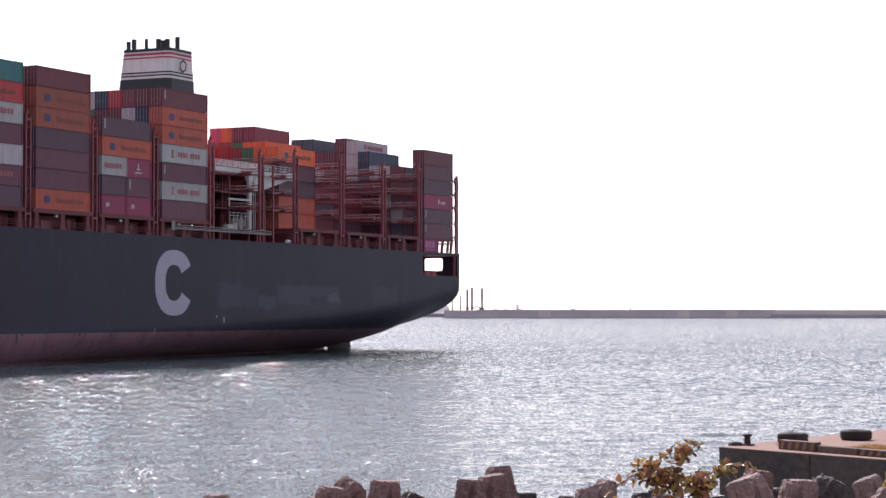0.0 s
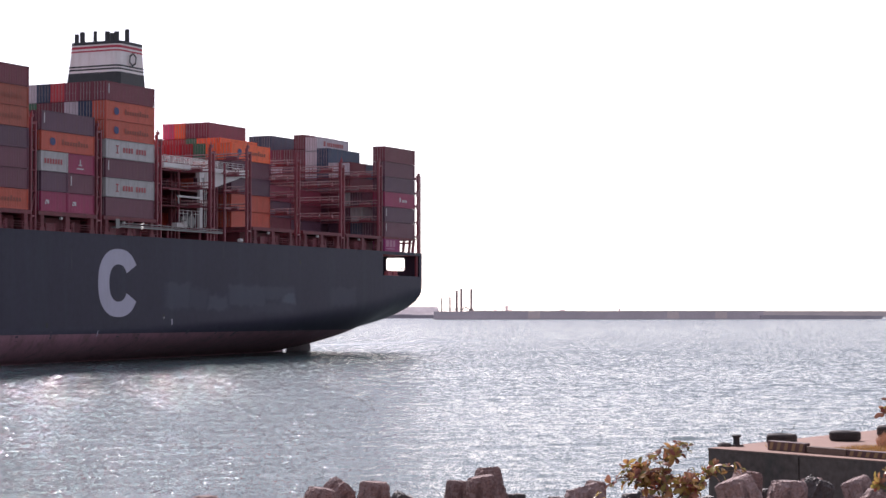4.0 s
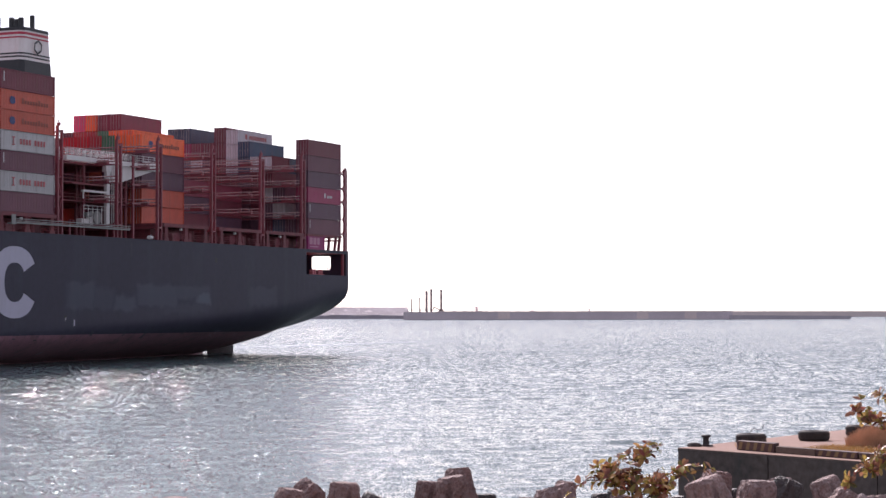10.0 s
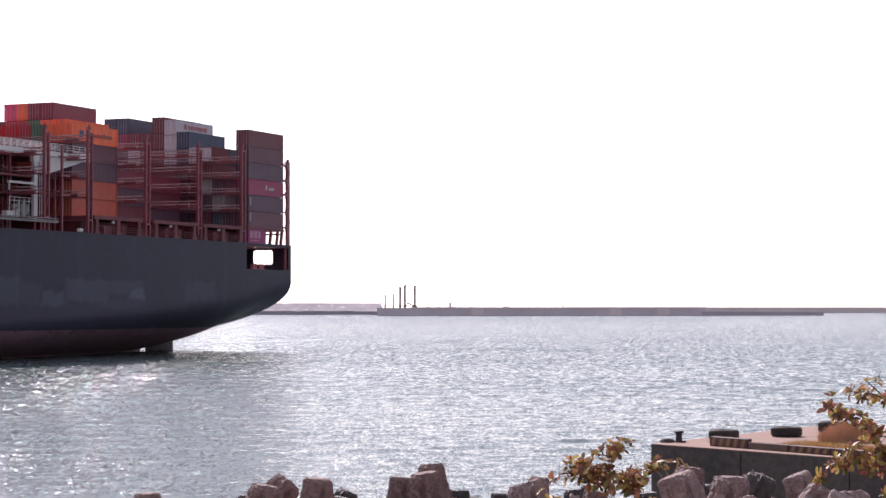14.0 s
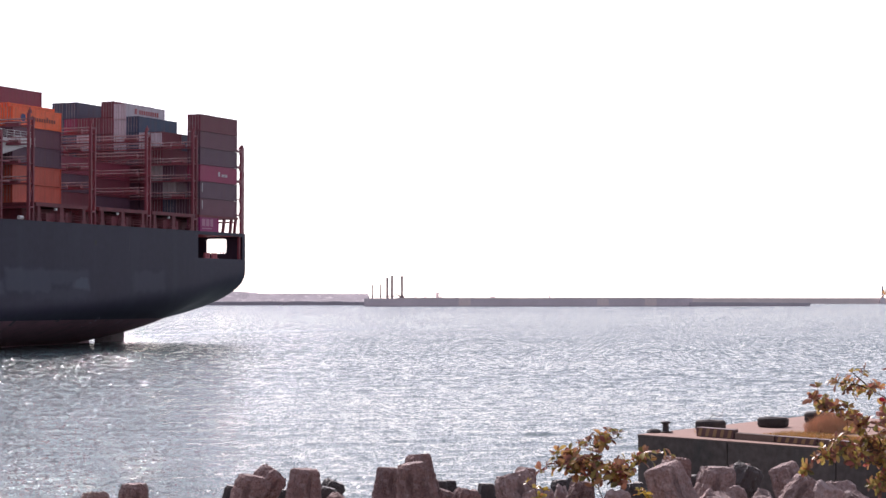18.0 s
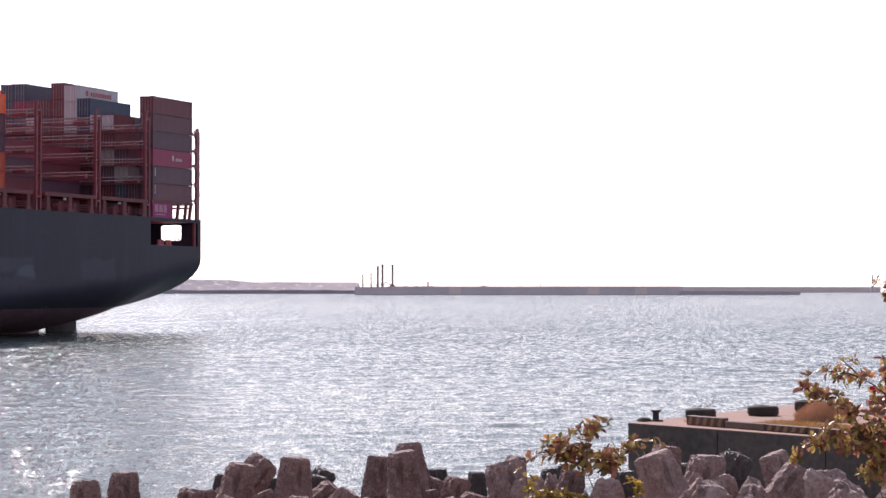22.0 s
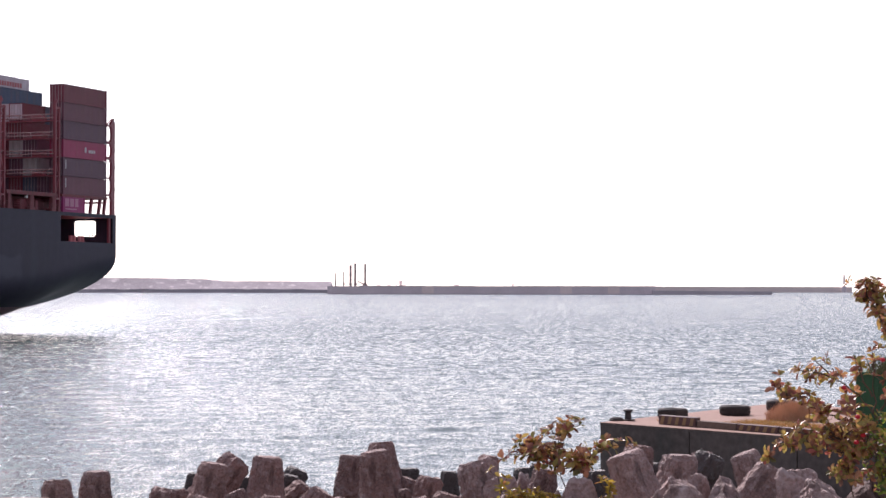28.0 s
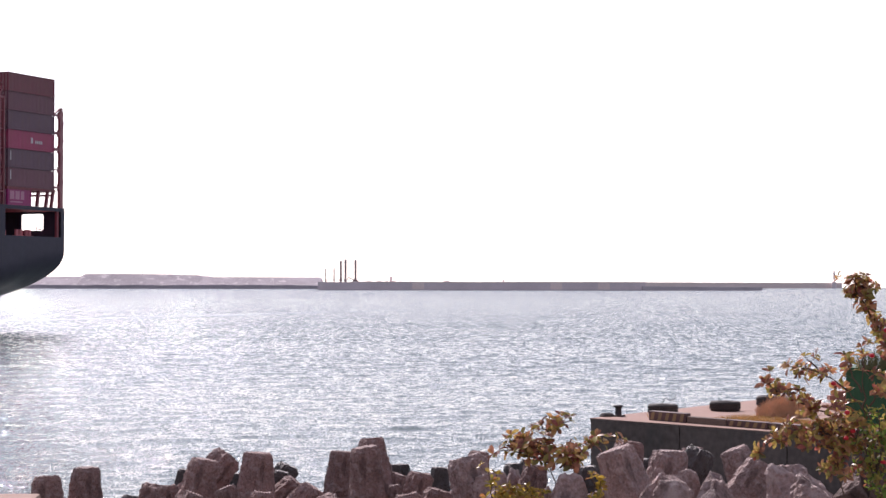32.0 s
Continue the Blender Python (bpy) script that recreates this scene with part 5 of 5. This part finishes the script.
tetrapod(9.35, 53.00, 2.62, 1.0, 5, 0, 12, stone=True)
tetrapod(10.61, 55.00, 2.47, 0.85, 24, 0, 40, wet=True)
tetrapod(11.05, 53.00, 2.68, 0.78, -22, 0, 36, stone=True)
boulder(8.01, 49.00, 2.50, 1.65, 5)
boulder(8.57, 48.00, 2.47, 0.96, 95)
boulder(9.28, 50.00, 2.44, 0.72, 20)
boulder(9.71, 49.00, 2.42, 1.45, 65)
tetrapod(11.42, 51.00, 2.49, 0.84, 32, 0, 0, stone=True)
boulder(11.34, 48.00, 2.74, 1.96, 35)
boulder(11.60, 46.00, 2.66, 1.44, 80)
boulder(12.63, 47.00, 2.67, 1.33, 10, True)
tetrapod(11.97, 55.00, 2.19, 0.59, 0, 0, 10, wet=True)
tetrapod(10.70, 57.00, 2.37, 0.67, 0, 0, 15)
tetrapod(9.48, 57.00, 2.07, 0.67, 0, 0, 15, wet=True)
boulder(13.34, 47.00, 2.60, 1.6, 110, True)
boulder(4.35, 50.00, 2.12, 0.94, 35)
boulder(5.37, 49.00, 2.13, 0.92, 70)
tetrapod(2.25, 50.00, 1.82, 0.67, -10, 0, 20)
tetrapod(-3.03, 51.00, 1.77, 0.54, 20, 0, 20)

# ---- the quay ----
Q0, QA, QB, QTOP = Vector((10.30, 75.55, 0)), Vector((0.592, -0.806, 0)), Vector((0.607, 0.795, 0)), 2.0
KERB_ALONG = Vector((0.545, -0.838, 0))     # the kerb runs towards the edge


def quay_at(a, b, z=QTOP):
    """A point a metres along the quay's face and b metres in from it."""
    p = Q0 + QA * a + QB * b
    return Vector((p.x, p.y, z))


def kerb_at(a, b, z=QTOP):
    p = Q0 + KERB_ALONG * a + QB * b
    return Vector((p.x, p.y, z))


def slab(sh, a0, a1, b0, b1, z0, z1, at=quay_at):
    lo = [at(a, b, z0) for a, b in ((a0, b0), (a1, b0), (a1, b1), (a0, b1))]
    hi = [at(a, b, z1) for a, b in ((a0, b0), (a1, b0), (a1, b1), (a0, b1))]
    k = len(sh.v)
    sh.v += [tuple(p) for p in lo + hi]
    sh.f += [tuple(k + i for i in q) for q in ((0, 3, 2, 1), (4, 5, 6, 7), (0, 1, 5, 4), (1, 2, 6, 5), (2, 3, 7, 6), (3, 0, 4, 7))]
    return sh


def build_quay():
    quay = thing("quay", "old concrete quay with stained face, darkened in colour for shade", "quay", kind="structure")
    cuts = [0, 4.6, 9.6, 14.6, 19.6, 26, 34]
    for a, b in zip(cuts, cuts[1:]):
        part("quay_block", slab(Shape(), a + 0.02, b - 0.02, 0.015, 16, -4, QTOP - 0.13), QUAYSHADE, quay, bevel=0.03)
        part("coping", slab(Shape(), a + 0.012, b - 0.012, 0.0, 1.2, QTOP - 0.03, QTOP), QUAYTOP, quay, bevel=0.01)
        # coping's front in the darkened concrete, so that only its top looks lit
        part("coping_edge", slab(Shape(), a + 0.014, b - 0.014, 0.006, 1.2, QTOP - 0.13, QTOP - 0.034), QUAYSHADE, quay)
        for k in range(4):
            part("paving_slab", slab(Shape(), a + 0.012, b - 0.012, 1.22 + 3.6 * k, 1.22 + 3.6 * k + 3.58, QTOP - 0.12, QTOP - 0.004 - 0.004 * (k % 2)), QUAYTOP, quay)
    # kerb of painted blocks
    kerb = thing("kerb", "worn kerb of concrete blocks with yellow and black stripes", "kerb", kind="structure")
    for j in range(8):
        a = 2.5 + 2.05 * j
        hi = QTOP + (0.34 if j == 0 else 0.24)
        blk = part("kerb_block", slab(Shape(), a, a + 1.98, 1.1, 1.5, QTOP, hi, kerb_at), KERBDARK if j in (0, 2, 3, 4, 5) else KERBPLAIN, kerb, bevel=0.03)
        if j in (0, 2, 3, 4, 5):
            for k in range(5):
                s = a + 0.08 + 0.39 * k
                z0, z1 = QTOP + 0.03, hi - 0.03
                st = Shape().face([kerb_at(s, 1.092, z0), kerb_at(s + 0.18, 1.092, z0), kerb_at(s + 0.27, 1.092, z1), kerb_at(s + 0.09, 1.092, z1)])
                part("stripe", st, KERBYELLOW, blk)


build_quay()


def tyre(p, r, high, turn, label):
    ty = thing("tyre", label, "tyre", "old tyres on the quay", at=p, turn=turn)
    h = high
    prof = [(0.60 * r, 0.06 * h), (0.70 * r, 0.0), (0.9 * r, 0.0), (0.97 * r, 0.08 * h), (r, 0.22 * h), (r, 0.78 * h), (0.97 * r, 0.92 * h), (0.9 * r, h), (0.70 * r, h), (0.60 * r, 0.94 * h), (0.56 * r, 0.85 * h), (0.74 * r, 0.75 * h), (0.78 * r, 0.5 * h), (0.74 * r, 0.25 * h), (0.56 * r, 0.15 * h), (0.60 * r, 0.06 * h)]
    part("carcass", Shape().lathe(prof, 32), RUBBER, ty, smooth=True)
    tread = Shape()
    for i in range(36):
        a = 2 * math.pi * i / 36
        m = pose(0, 0, 0, 0, 0, math.degrees(a))
        tread.box((r - 0.01, -0.035, 0.2 * h), (r + 0.018, 0.035, 0.46 * h), m).box((r - 0.01, 0.0, 0.54 * h), (r + 0.018, 0.07, 0.8 * h), m)
    part("tread", tread, RUBBER, ty)
    return ty


tyre((13.42, 77.55, QTOP), 0.57, 0.40, 0, "dark worn lorry tyre lying behind the striped kerb")
tyre((16.30, 79.75, QTOP), 0.60, 0.38, 40, "dark worn lorry tyre lying on the quay")
tyre((18.75, 82.3, QTOP), 0.60, 0.45, 80, "dark worn lorry tyre beside dry brush")
wire = thing("bent_wire", "bent rusty wire sticking up from a tyre", "wire")
wp = [(13.35, 77.5, 2.4), (13.5, 77.5, 2.62), (13.7, 77.5, 2.54), (13.85, 77.5, 2.58), (13.93, 77.5, 2.82)]
ws = Shape()
for a, b in zip(wp, wp[1:]):
    ws.tube(a, b, 0.014, n=5)
part("strand", ws, IRON, wire)
bol = thing("bollard", "squat black iron mooring bollard on the quay corner", "bollard", at=(11.52, 76.5, QTOP))
part("post", Shape().lathe([(0.15, 0), (0.13, 0.05), (0.115, 0.30), (0.13, 0.33), (0.19, 0.36), (0.19, 0.41), (0.11, 0.43), (0.0, 0.435)], 18), IRON, bol, smooth=True)
part("base_plate", Shape().tube((0, 0, 0), (0, 0, 0.05), 0.27, n=12), IRON, bol)
rope = thing("mooring_rope", "coil of dark rope at the bollard foot", "rope", at=(11.05, 76.35, QTOP))
for k, (r, z) in enumerate(((0.26, 0.04), (0.22, 0.1), (0.15, 0.13))):
    part("turn", Shape().lathe([(r + 0.035 * math.cos(q), z * 0.8 + 0.035 * math.sin(q)) for q in [i * math.pi / 4 for i in range(9)]], 16), RUBBER, rope, smooth=True)
bx = thing("green_steel_box", "dark green steel box with grass growing over it", "container box")
bx.matrix_basis = pose(19.14, 72.0, 1.9, 0, 0, -20)
part("wall", Shape().box((0, 0, 0), (5.4, 2.6, 2.06)), BOX, bx, bevel=0.03)
for k in range(10):
    part("rib", Shape().box((0.16 + 0.52 * k, -0.05, 0.1), (0.28 + 0.52 * k, 0, 1.96)), BOX, bx)
part("lid", Shape().box((-0.03, -0.08, 2.06), (5.5, 2.7, 2.13)), BOX, bx)
pier = thing("masonry_pier", "low brick-red masonry pier on the quay", "pier")
for k in range(4):
    for i in range(4):
        part("brick", Shape().box((20.62 + 0.3 * i + 0.15 * (k % 2), 80, 2.0 + 0.19 * k), (20.9 + 0.3 * i + 0.15 * (k % 2), 80.5, 2.18 + 0.19 * k)), BRICKRED, pier)


def blades(name, label, mat, spots, count, high, lean, wide, seed, category):
    rng = random.Random(seed)
    sh = Shape()
    for _ in range(count):
        x, y, z = spots(rng)
        a, h = rng.uniform(0, 6.283), high * rng.uniform(0.45, 1.0)
        tip = Vector((x + lean * rng.gauss(0, 1), y + lean * rng.gauss(0, 1), z + h))
        b = Vector((math.cos(a) * wide, math.sin(a) * wide, 0))
        base = Vector((x, y, z - 0.03))
        midp = base.lerp(tip, 0.55) + Vector((0, 0, 0.1 * h))
        sh.face([base - b, base + b, midp + b * 0.7, midp - b * 0.7])
        sh.face([midp - b * 0.7, midp + b * 0.7, tip])
    return lone(name, sh, mat, label, category, kind="stuff")


def on_quay(a0, a1, b0, b1):
    def f(rng):
        p = kerb_at(rng.uniform(a0, a1), rng.uniform(b0, b1))
        return p.x, p.y, p.z
    return f


blades("dry_grass", "patch of yellow dry grass on the quay", DRYGRASS, on_quay(4.6, 14, 2.3, 5.6), 8000, 0.17, 0.07, 0.008, 3, "grass")
blades("dry_grass", "sparse dry grass along the kerb", DRYGRASS, on_quay(1.5, 12, 2.2, 2.6), 700, 0.16, 0.05, 0.008, 4, "grass")


def mound(cx, cy, rx, ry, z, hz):
    def f(rng):
        a, r = rng.uniform(0, 6.283), math.sqrt(rng.random())
        return cx + rx * r * math.cos(a), cy + ry * r * math.sin(a), z + hz * (1 - r * r) * rng.random()
    return f


blades("dry_brush", "clump of fine rusty-brown dry brush", DRYBRUSH, mound(17.9, 76.2, 1.1, 0.8, 2.0, 0.62), 7000, 0.42, 0.11, 0.005, 6, "shrub")
blades("long_grass", "long grey-green grass drooping over the green box", material("grey_green_grass", (0.12, 0.13, 0.06), 0.8, spread=0.3, scale=3), mound(20.9, 71.6, 1.4, 0.6, 4.03, 0.1), 900, 0.75, 0.28, 0.012, 7, "grass")


# ---- bushes ----
def leaf_mesh(long, wide, curl, mat):
    sh = Shape()
    rows = [(0.0, 0.06), (0.25, 0.5), (0.55, 0.95), (0.8, 0.9), (0.95, 0.45), (1.0, 0.05)]
    for (a, wa), (b, wb) in zip(rows, rows[1:]):
        za, zb = curl * a * a * long, curl * b * b * long
        for s in (1, -1):
            q = [(0, a * long, za), (s * wa * wide / 2, a * long, za + 0.18 * wa * wide), (s * wb * wide / 2, b * long, zb + 0.18 * wb * wide), (0, b * long, zb)]
            sh.face(q if s == -1 else q[::-1])
    return weld(sh, "leaf", mat)


LEAVES = [leaf_mesh(*q, LEAF) for q in ((0.20, 0.105, -0.35), (0.18, 0.095, -0.1), (0.22, 0.11, -0.5), (0.15, 0.08, 0.1))]
YOUNG = [leaf_mesh(*q, YOUNGLEAF) for q in ((0.20, 0.11, -0.3), (0.17, 0.10, -0.1), (0.15, 0.09, 0.1))]
BROAD = [leaf_mesh(*q, LEAF) for q in ((0.25, 0.135, -0.3), (0.22, 0.125, -0.1), (0.27, 0.14, -0.45), (0.19, 0.105, 0.1))]
BERRY = material("red_berry", (0.55, 0.015, 0.03), 0.4, spread=0.1)


def twig(sh, pts, r0, r1):
    n = len(pts) - 1
    for i in range(n):
        sh.tube(pts[i], pts[i + 1], r0 + (r1 - r0) * i / n, r0 + (r1 - r0) * (i + 1) / n, n=6)


def bend(a, b, sag, rng, steps=5):
    a, b = Vector(a), Vector(b)
    out = []
    for i in range(steps + 1):
        f = i / steps
        p = a.lerp(b, f) + Vector((0, 0, sag * math.sin(math.pi * f)))
        if 0 < i < steps:
            p += Vector((rng.gauss(0, 0.025), rng.gauss(0, 0.025), rng.gauss(0, 0.02)))
        out.append(p)
    return out


def leaf_pose(p, axis, k, rng):
    """The k-th leaf of a rosette round that axis."""
    axis = Vector(axis).normalized()
    side = axis.orthogonal().normalized()
    a = 2.4 * k + rng.uniform(-0.35, 0.35)
    rad = Matrix.Rotation(a, 3, axis) @ side
    y = (rad * 0.85 + axis * rng.uniform(0.1, 0.75)).normalized()
    x = y.cross(axis).normalized()
    z = x.cross(y)
    m = Matrix((x, y, z)).transposed().to_4x4()
    return Matrix.Translation(p) @ m @ pose(0, 0, 0, 0, rng.uniform(-25, 25), 0) @ Matrix.Scale(rng.uniform(0.65, 1.1), 4)


def bush(name, label, base, limbs, seed, budget, per_tip, size=1.0, leaves=LEAVES):
    """Limbs are (start, end, sag); leaves stand in rosettes along their outer halves."""
    rng = random.Random(seed)
    root = thing(name, label, "bush", at=base)
    bv = Vector(base)
    places = []
    for a, b, sag, dense in limbs:
        pts = [p - bv for p in bend(a, b, sag, rng)]
        sh = Shape()
        twig(sh, pts, 0.024 * size, 0.010)
        limb = part("branch", sh, BARK, root)
        for i in range(2, len(pts)):
            for j in range(dense):
                p = pts[i - 1].lerp(pts[i], rng.random())
                tip = p + Vector((rng.gauss(0, 0.13), rng.gauss(0, 0.16), rng.gauss(0.05, 0.11))) * size
                tw = Shape()
                twig(tw, [p, p.lerp(tip, 0.5) + Vector((0, 0, -0.02)), tip], 0.007, 0.004)
                part("twig", tw, BARK, root)
                places.append((tip, (tip - p).normalized()))
        places.append((pts[-1], (pts[-1] - pts[-2]).normalized()))
    many = []
    for p, out in places:
        axis = out + Vector((rng.gauss(0, 0.3), rng.gauss(-0.1, 0.3), 0.55))
        for k in range(per_tip + rng.choice((0, 1, 2))):
            many.append((leaf_pose(p, axis, k, rng), rng.choice(leaves)))
    rng.shuffle(many)
    for m, me in many[:budget]:
        ob = part("leaf", me, None, root)
        ob.matrix_basis = m
    rest = Shape()
    for m, me in many[budget:]:
        k = len(rest.v)
        rest.v += [tuple(m @ v.co) for v in me.vertices]
        rest.f += [tuple(k + i for i in f.vertices) for f in me.polygons]
    if rest.v:
        tagged(part("foliage", rest, leaves[0].materials[0], root), kind="stuff")
    return root


b1 = (6.1, 49.5, 1.5)
small_bush = bush("sea_almond_bush", "low bush with yellow, brown and reddish leathery leaves among boulders", b1, [
    (b1, (5.75, 49.5, 2.6), 0.0, 0), ((5.65, 49.5, 2.6), (5.74, 49.5, 3.4), 0.0, 0), ((5.73, 49.5, 3.35), (5.52, 49.4, 3.58), 0.0, 1), ((5.74, 49.5, 3.4), (6.0, 49.5, 3.60), 0.0, 1), ((5.74, 49.5, 3.4), (6.25, 49.5, 3.66), 0.02, 1),
    ((5.75, 49.5, 2.6), (4.5, 49.4, 2.95), 0.12, 2), ((5.6, 49.5, 2.75), (4.85, 49.5, 3.15), 0.06, 2), ((5.7, 49.5, 2.75), (5.15, 49.6, 3.28), 0.0, 2), ((5.5, 49.4, 2.7), (4.85, 49.3, 2.95), 0.0, 2), ((5.7, 49.4, 2.7), (5.5, 49.3, 3.15), 0.0, 3),
    ((6.0, 49.5, 2.5), (6.8, 49.4, 3.08), 0.05, 2), ((6.0, 49.5, 2.5), (7.4, 49.5, 3.18), 0.15, 2), ((6.1, 49.5, 2.5), (6.45, 49.6, 3.08), 0.0, 2), ((5.8, 49.5, 2.6), (5.85, 49.3, 2.95), 0.0, 2), ((5.9, 49.4, 2.6), (6.35, 49.2, 2.85), 0.0, 2)], 11, 300, 4, 1.0, BROAD)
b3 = (4.9, 48.6, 1.3)
tuft = bush("yellow_seedling", "low yellow-green seedling between boulders", b3, [
    (b3, (4.45, 48.6, 2.0), 0.05, 4), (b3, (4.75, 48.5, 2.05), 0.05, 4), (b3, (5.2, 48.6, 2.05), 0.05, 4), (b3, (5.5, 48.5, 2.0), 0.05, 4), (b3, (5.0, 48.3, 1.95), 0.0, 4)], 12, 200, 4, 0.8, YOUNG)
b4 = (4.35, 49.0, 1.6)
bush("yellow_seedling", "small bright yellow-green seedling on a boulder", b4, [(b4, (4.2, 49, 2.45), 0.0, 1), (b4, (4.4, 49, 2.4), 0.0, 1)], 13, 60, 4, 0.7, YOUNG)
b5 = (6.75, 48.4, 1.4)
bush("yellow_seedling", "small yellow seedling in a gap between boulders", b5, [(b5, (6.65, 48.4, 2.35), 0.0, 2), (b5, (6.85, 48.3, 2.3), 0.0, 2)], 14, 60, 4, 0.7, YOUNG)
b2 = (11.7, 43.0, 1.3)
fork = (11.15, 43.0, 3.75)
GREEN = leaf_material("green_leaf", ((0.06, 0.11, 0.02), (0.16, 0.24, 0.035), (0.24, 0.30, 0.05), (0.36, 0.30, 0.07), (0.18, 0.10, 0.05), (0.34, 0.13, 0.07)))
FRESH = [leaf_mesh(*q, GREEN) for q in ((0.17, 0.08, -0.3), (0.15, 0.075, -0.1), (0.13, 0.07, 0.1))]
big_bush = bush("sea_almond_shrub", "tall shrub with green, yellow and red leathery leaves by the shore", b2, [
    (b2, (11.25, 43.0, 3.0), 0.0, 0), ((11.25, 43.0, 3.0), fork, 0.0, 0), (b2, (12.1, 43.1, 3.2), 0.0, 0), ((12.1, 43.1, 3.2), (12.55, 43.2, 5.2), 0.0, 0),
    ((12.55, 43.2, 5.2), (12.35, 43.1, 5.85), 0.0, 2), ((12.35, 43.1, 5.85), (12.06, 43.1, 6.27), 0.0, 3), ((12.06, 43.1, 6.27), (11.75, 43.0, 6.8), 0.02, 4), ((11.78, 43.0, 6.75), (11.56, 43.0, 7.1), 0.0, 3), ((11.8, 43.0, 6.7), (11.78, 42.9, 7.08), 0.0, 2),
    ((12.0, 43.0, 4.1), (11.5, 43.0, 4.72), 0.0, 0), ((11.5, 43.0, 4.72), (10.94, 43.0, 5.06), 0.03, 1), ((10.94, 43.0, 5.06), (10.2, 43.0, 5.26), 0.05, 2), ((10.95, 42.95, 5.06), (10.5, 42.9, 5.48), 0.0, 1),
    (fork, (11.09, 43.0, 4.2), 0.0, 1), ((11.09, 43.0, 4.2), (10.69, 43.0, 4.37), 0.0, 2), ((10.69, 43.0, 4.37), (10.0, 42.9, 4.7), 0.0, 3), ((10.0, 42.9, 4.7), (9.63, 42.9, 4.9), 0.02, 2),
    ((11.9, 43.1, 4.2), (11.8, 43.0, 5.15), 0.0, 0), ((11.8, 43.0, 5.15), (11.77, 43.0, 5.68), 0.0, 1), ((11.78, 43.0, 4.7), (11.38, 42.9, 5.5), 0.0, 1), ((11.95, 43.0, 4.4), (12.25, 42.9, 5.1), 0.0, 2),
    (fork, (10.4, 42.9, 3.72), 0.03, 3), ((10.4, 42.9, 3.72), (9.5, 42.8, 3.52), 0.06, 3), ((10.7, 42.9, 3.75), (10.1, 42.7, 3.95), 0.0, 2), (fork, (10.75, 42.7, 4.0), 0.0, 3),
    (fork, (11.5, 42.7, 4.3), 0.0, 3), ((11.3, 43.0, 3.3), (11.55, 42.6, 3.7), 0.0, 2), ((11.25, 43.0, 3.0), (11.1, 42.6, 3.3), 0.0, 1), ((11.9, 43.0, 2.9), (11.6, 42.6, 3.1), 0.0, 1),
    ((12.2, 43, 3.6), (13.2, 42.9, 5.2), 0.0, 3), ((12.2, 43, 3.4), (13.4, 42.8, 4.3), 0.0, 3), ((12.5, 43.2, 5.0), (13.3, 43.0, 6.2), 0.0, 3), ((11.25, 43, 3.0), (10.9, 42.5, 3.1), 0.0, 2), ((11.3, 43, 3.2), (11.6, 42.4, 4.0), 0.0, 3), ((11.2, 43, 3.5), (10.85, 42.5, 3.6), 0.0, 3)], 21, 300, 6)
b6 = (12.0, 42.7, 1.3)
bush("green_shrub", "dense dark green shrub with a few yellowing leaves by the shore", b6, [
    (b6, (12.0, 42.7, 3.0), 0.0, 0), ((12.0, 42.7, 3.0), (11.6, 42.5, 4.2), 0.0, 4), ((12.0, 42.7, 3.0), (12.0, 42.5, 4.35), 0.0, 4), ((12.0, 42.7, 3.0), (12.4, 42.5, 4.5), 0.0, 4), ((12.0, 42.7, 2.8), (11.6, 42.4, 3.7), 0.0, 3),
    ((12.0, 42.7, 2.8), (12.1, 42.4, 3.6), 0.0, 4), ((12.0, 42.7, 2.8), (12.5, 42.4, 3.7), 0.0, 4), ((12.0, 42.7, 2.4), (12.3, 42.4, 3.0), 0.0, 3), ((12.0, 42.7, 2.4), (11.8, 42.4, 2.9), 0.0, 2), ((12.1, 42.7, 2.6), (12.9, 42.5, 3.9), 0.0, 4)], 23, 260, 4, 1.0, FRESH)
for x, y, z in ((11.3, 42.5, 3.75), (12.05, 42.3, 3.25), (11.95, 42.8, 5.5), (11.45, 42.5, 3.9), (11.12, 42.85, 4.9), (12.2, 42.6, 6.05), (11.3, 42.4, 4.3)):
    part("blossom", Shape().lathe([(0.0, -0.05), (0.05, -0.03), (0.065, 0.0), (0.045, 0.04), (0.0, 0.055)], 8, (x - b2[0], y - b2[1], z - b2[2])), BERRY, big_bush, "small red blossom")
SWAY = [(small_bush, b1, 0.35, 1.9), (big_bush, b2, 0.45, 2.6)]


# ---- what moves ----
def motions():
    times = (0, 4, 8, 12, 16, 20, 24, 28, 32)
    for ob, place in AFLOAT:
        walk(ob, [(t, ship_pose(t) @ place) for t in times])
    walk(sea, [(t, pose(-0.35 * t, -0.55 * t, 0)) for t in times])
    for ob, base, amount, beat in SWAY:
        rows, t, k = [], 0.0, 0
        while t < 32:
            s = math.sin(k * 2.1) + 0.5 * math.sin(k * 0.9 + 1)
            rows.append((t, pose(*base, 0.5 * amount * math.sin(k * 1.3), amount * s, 0)))
            t, k = t + beat * 0.5 + 0.2 * (k % 3), k + 1
        rows.append((32, pose(*base)))
        walk(ob, rows)


motions()
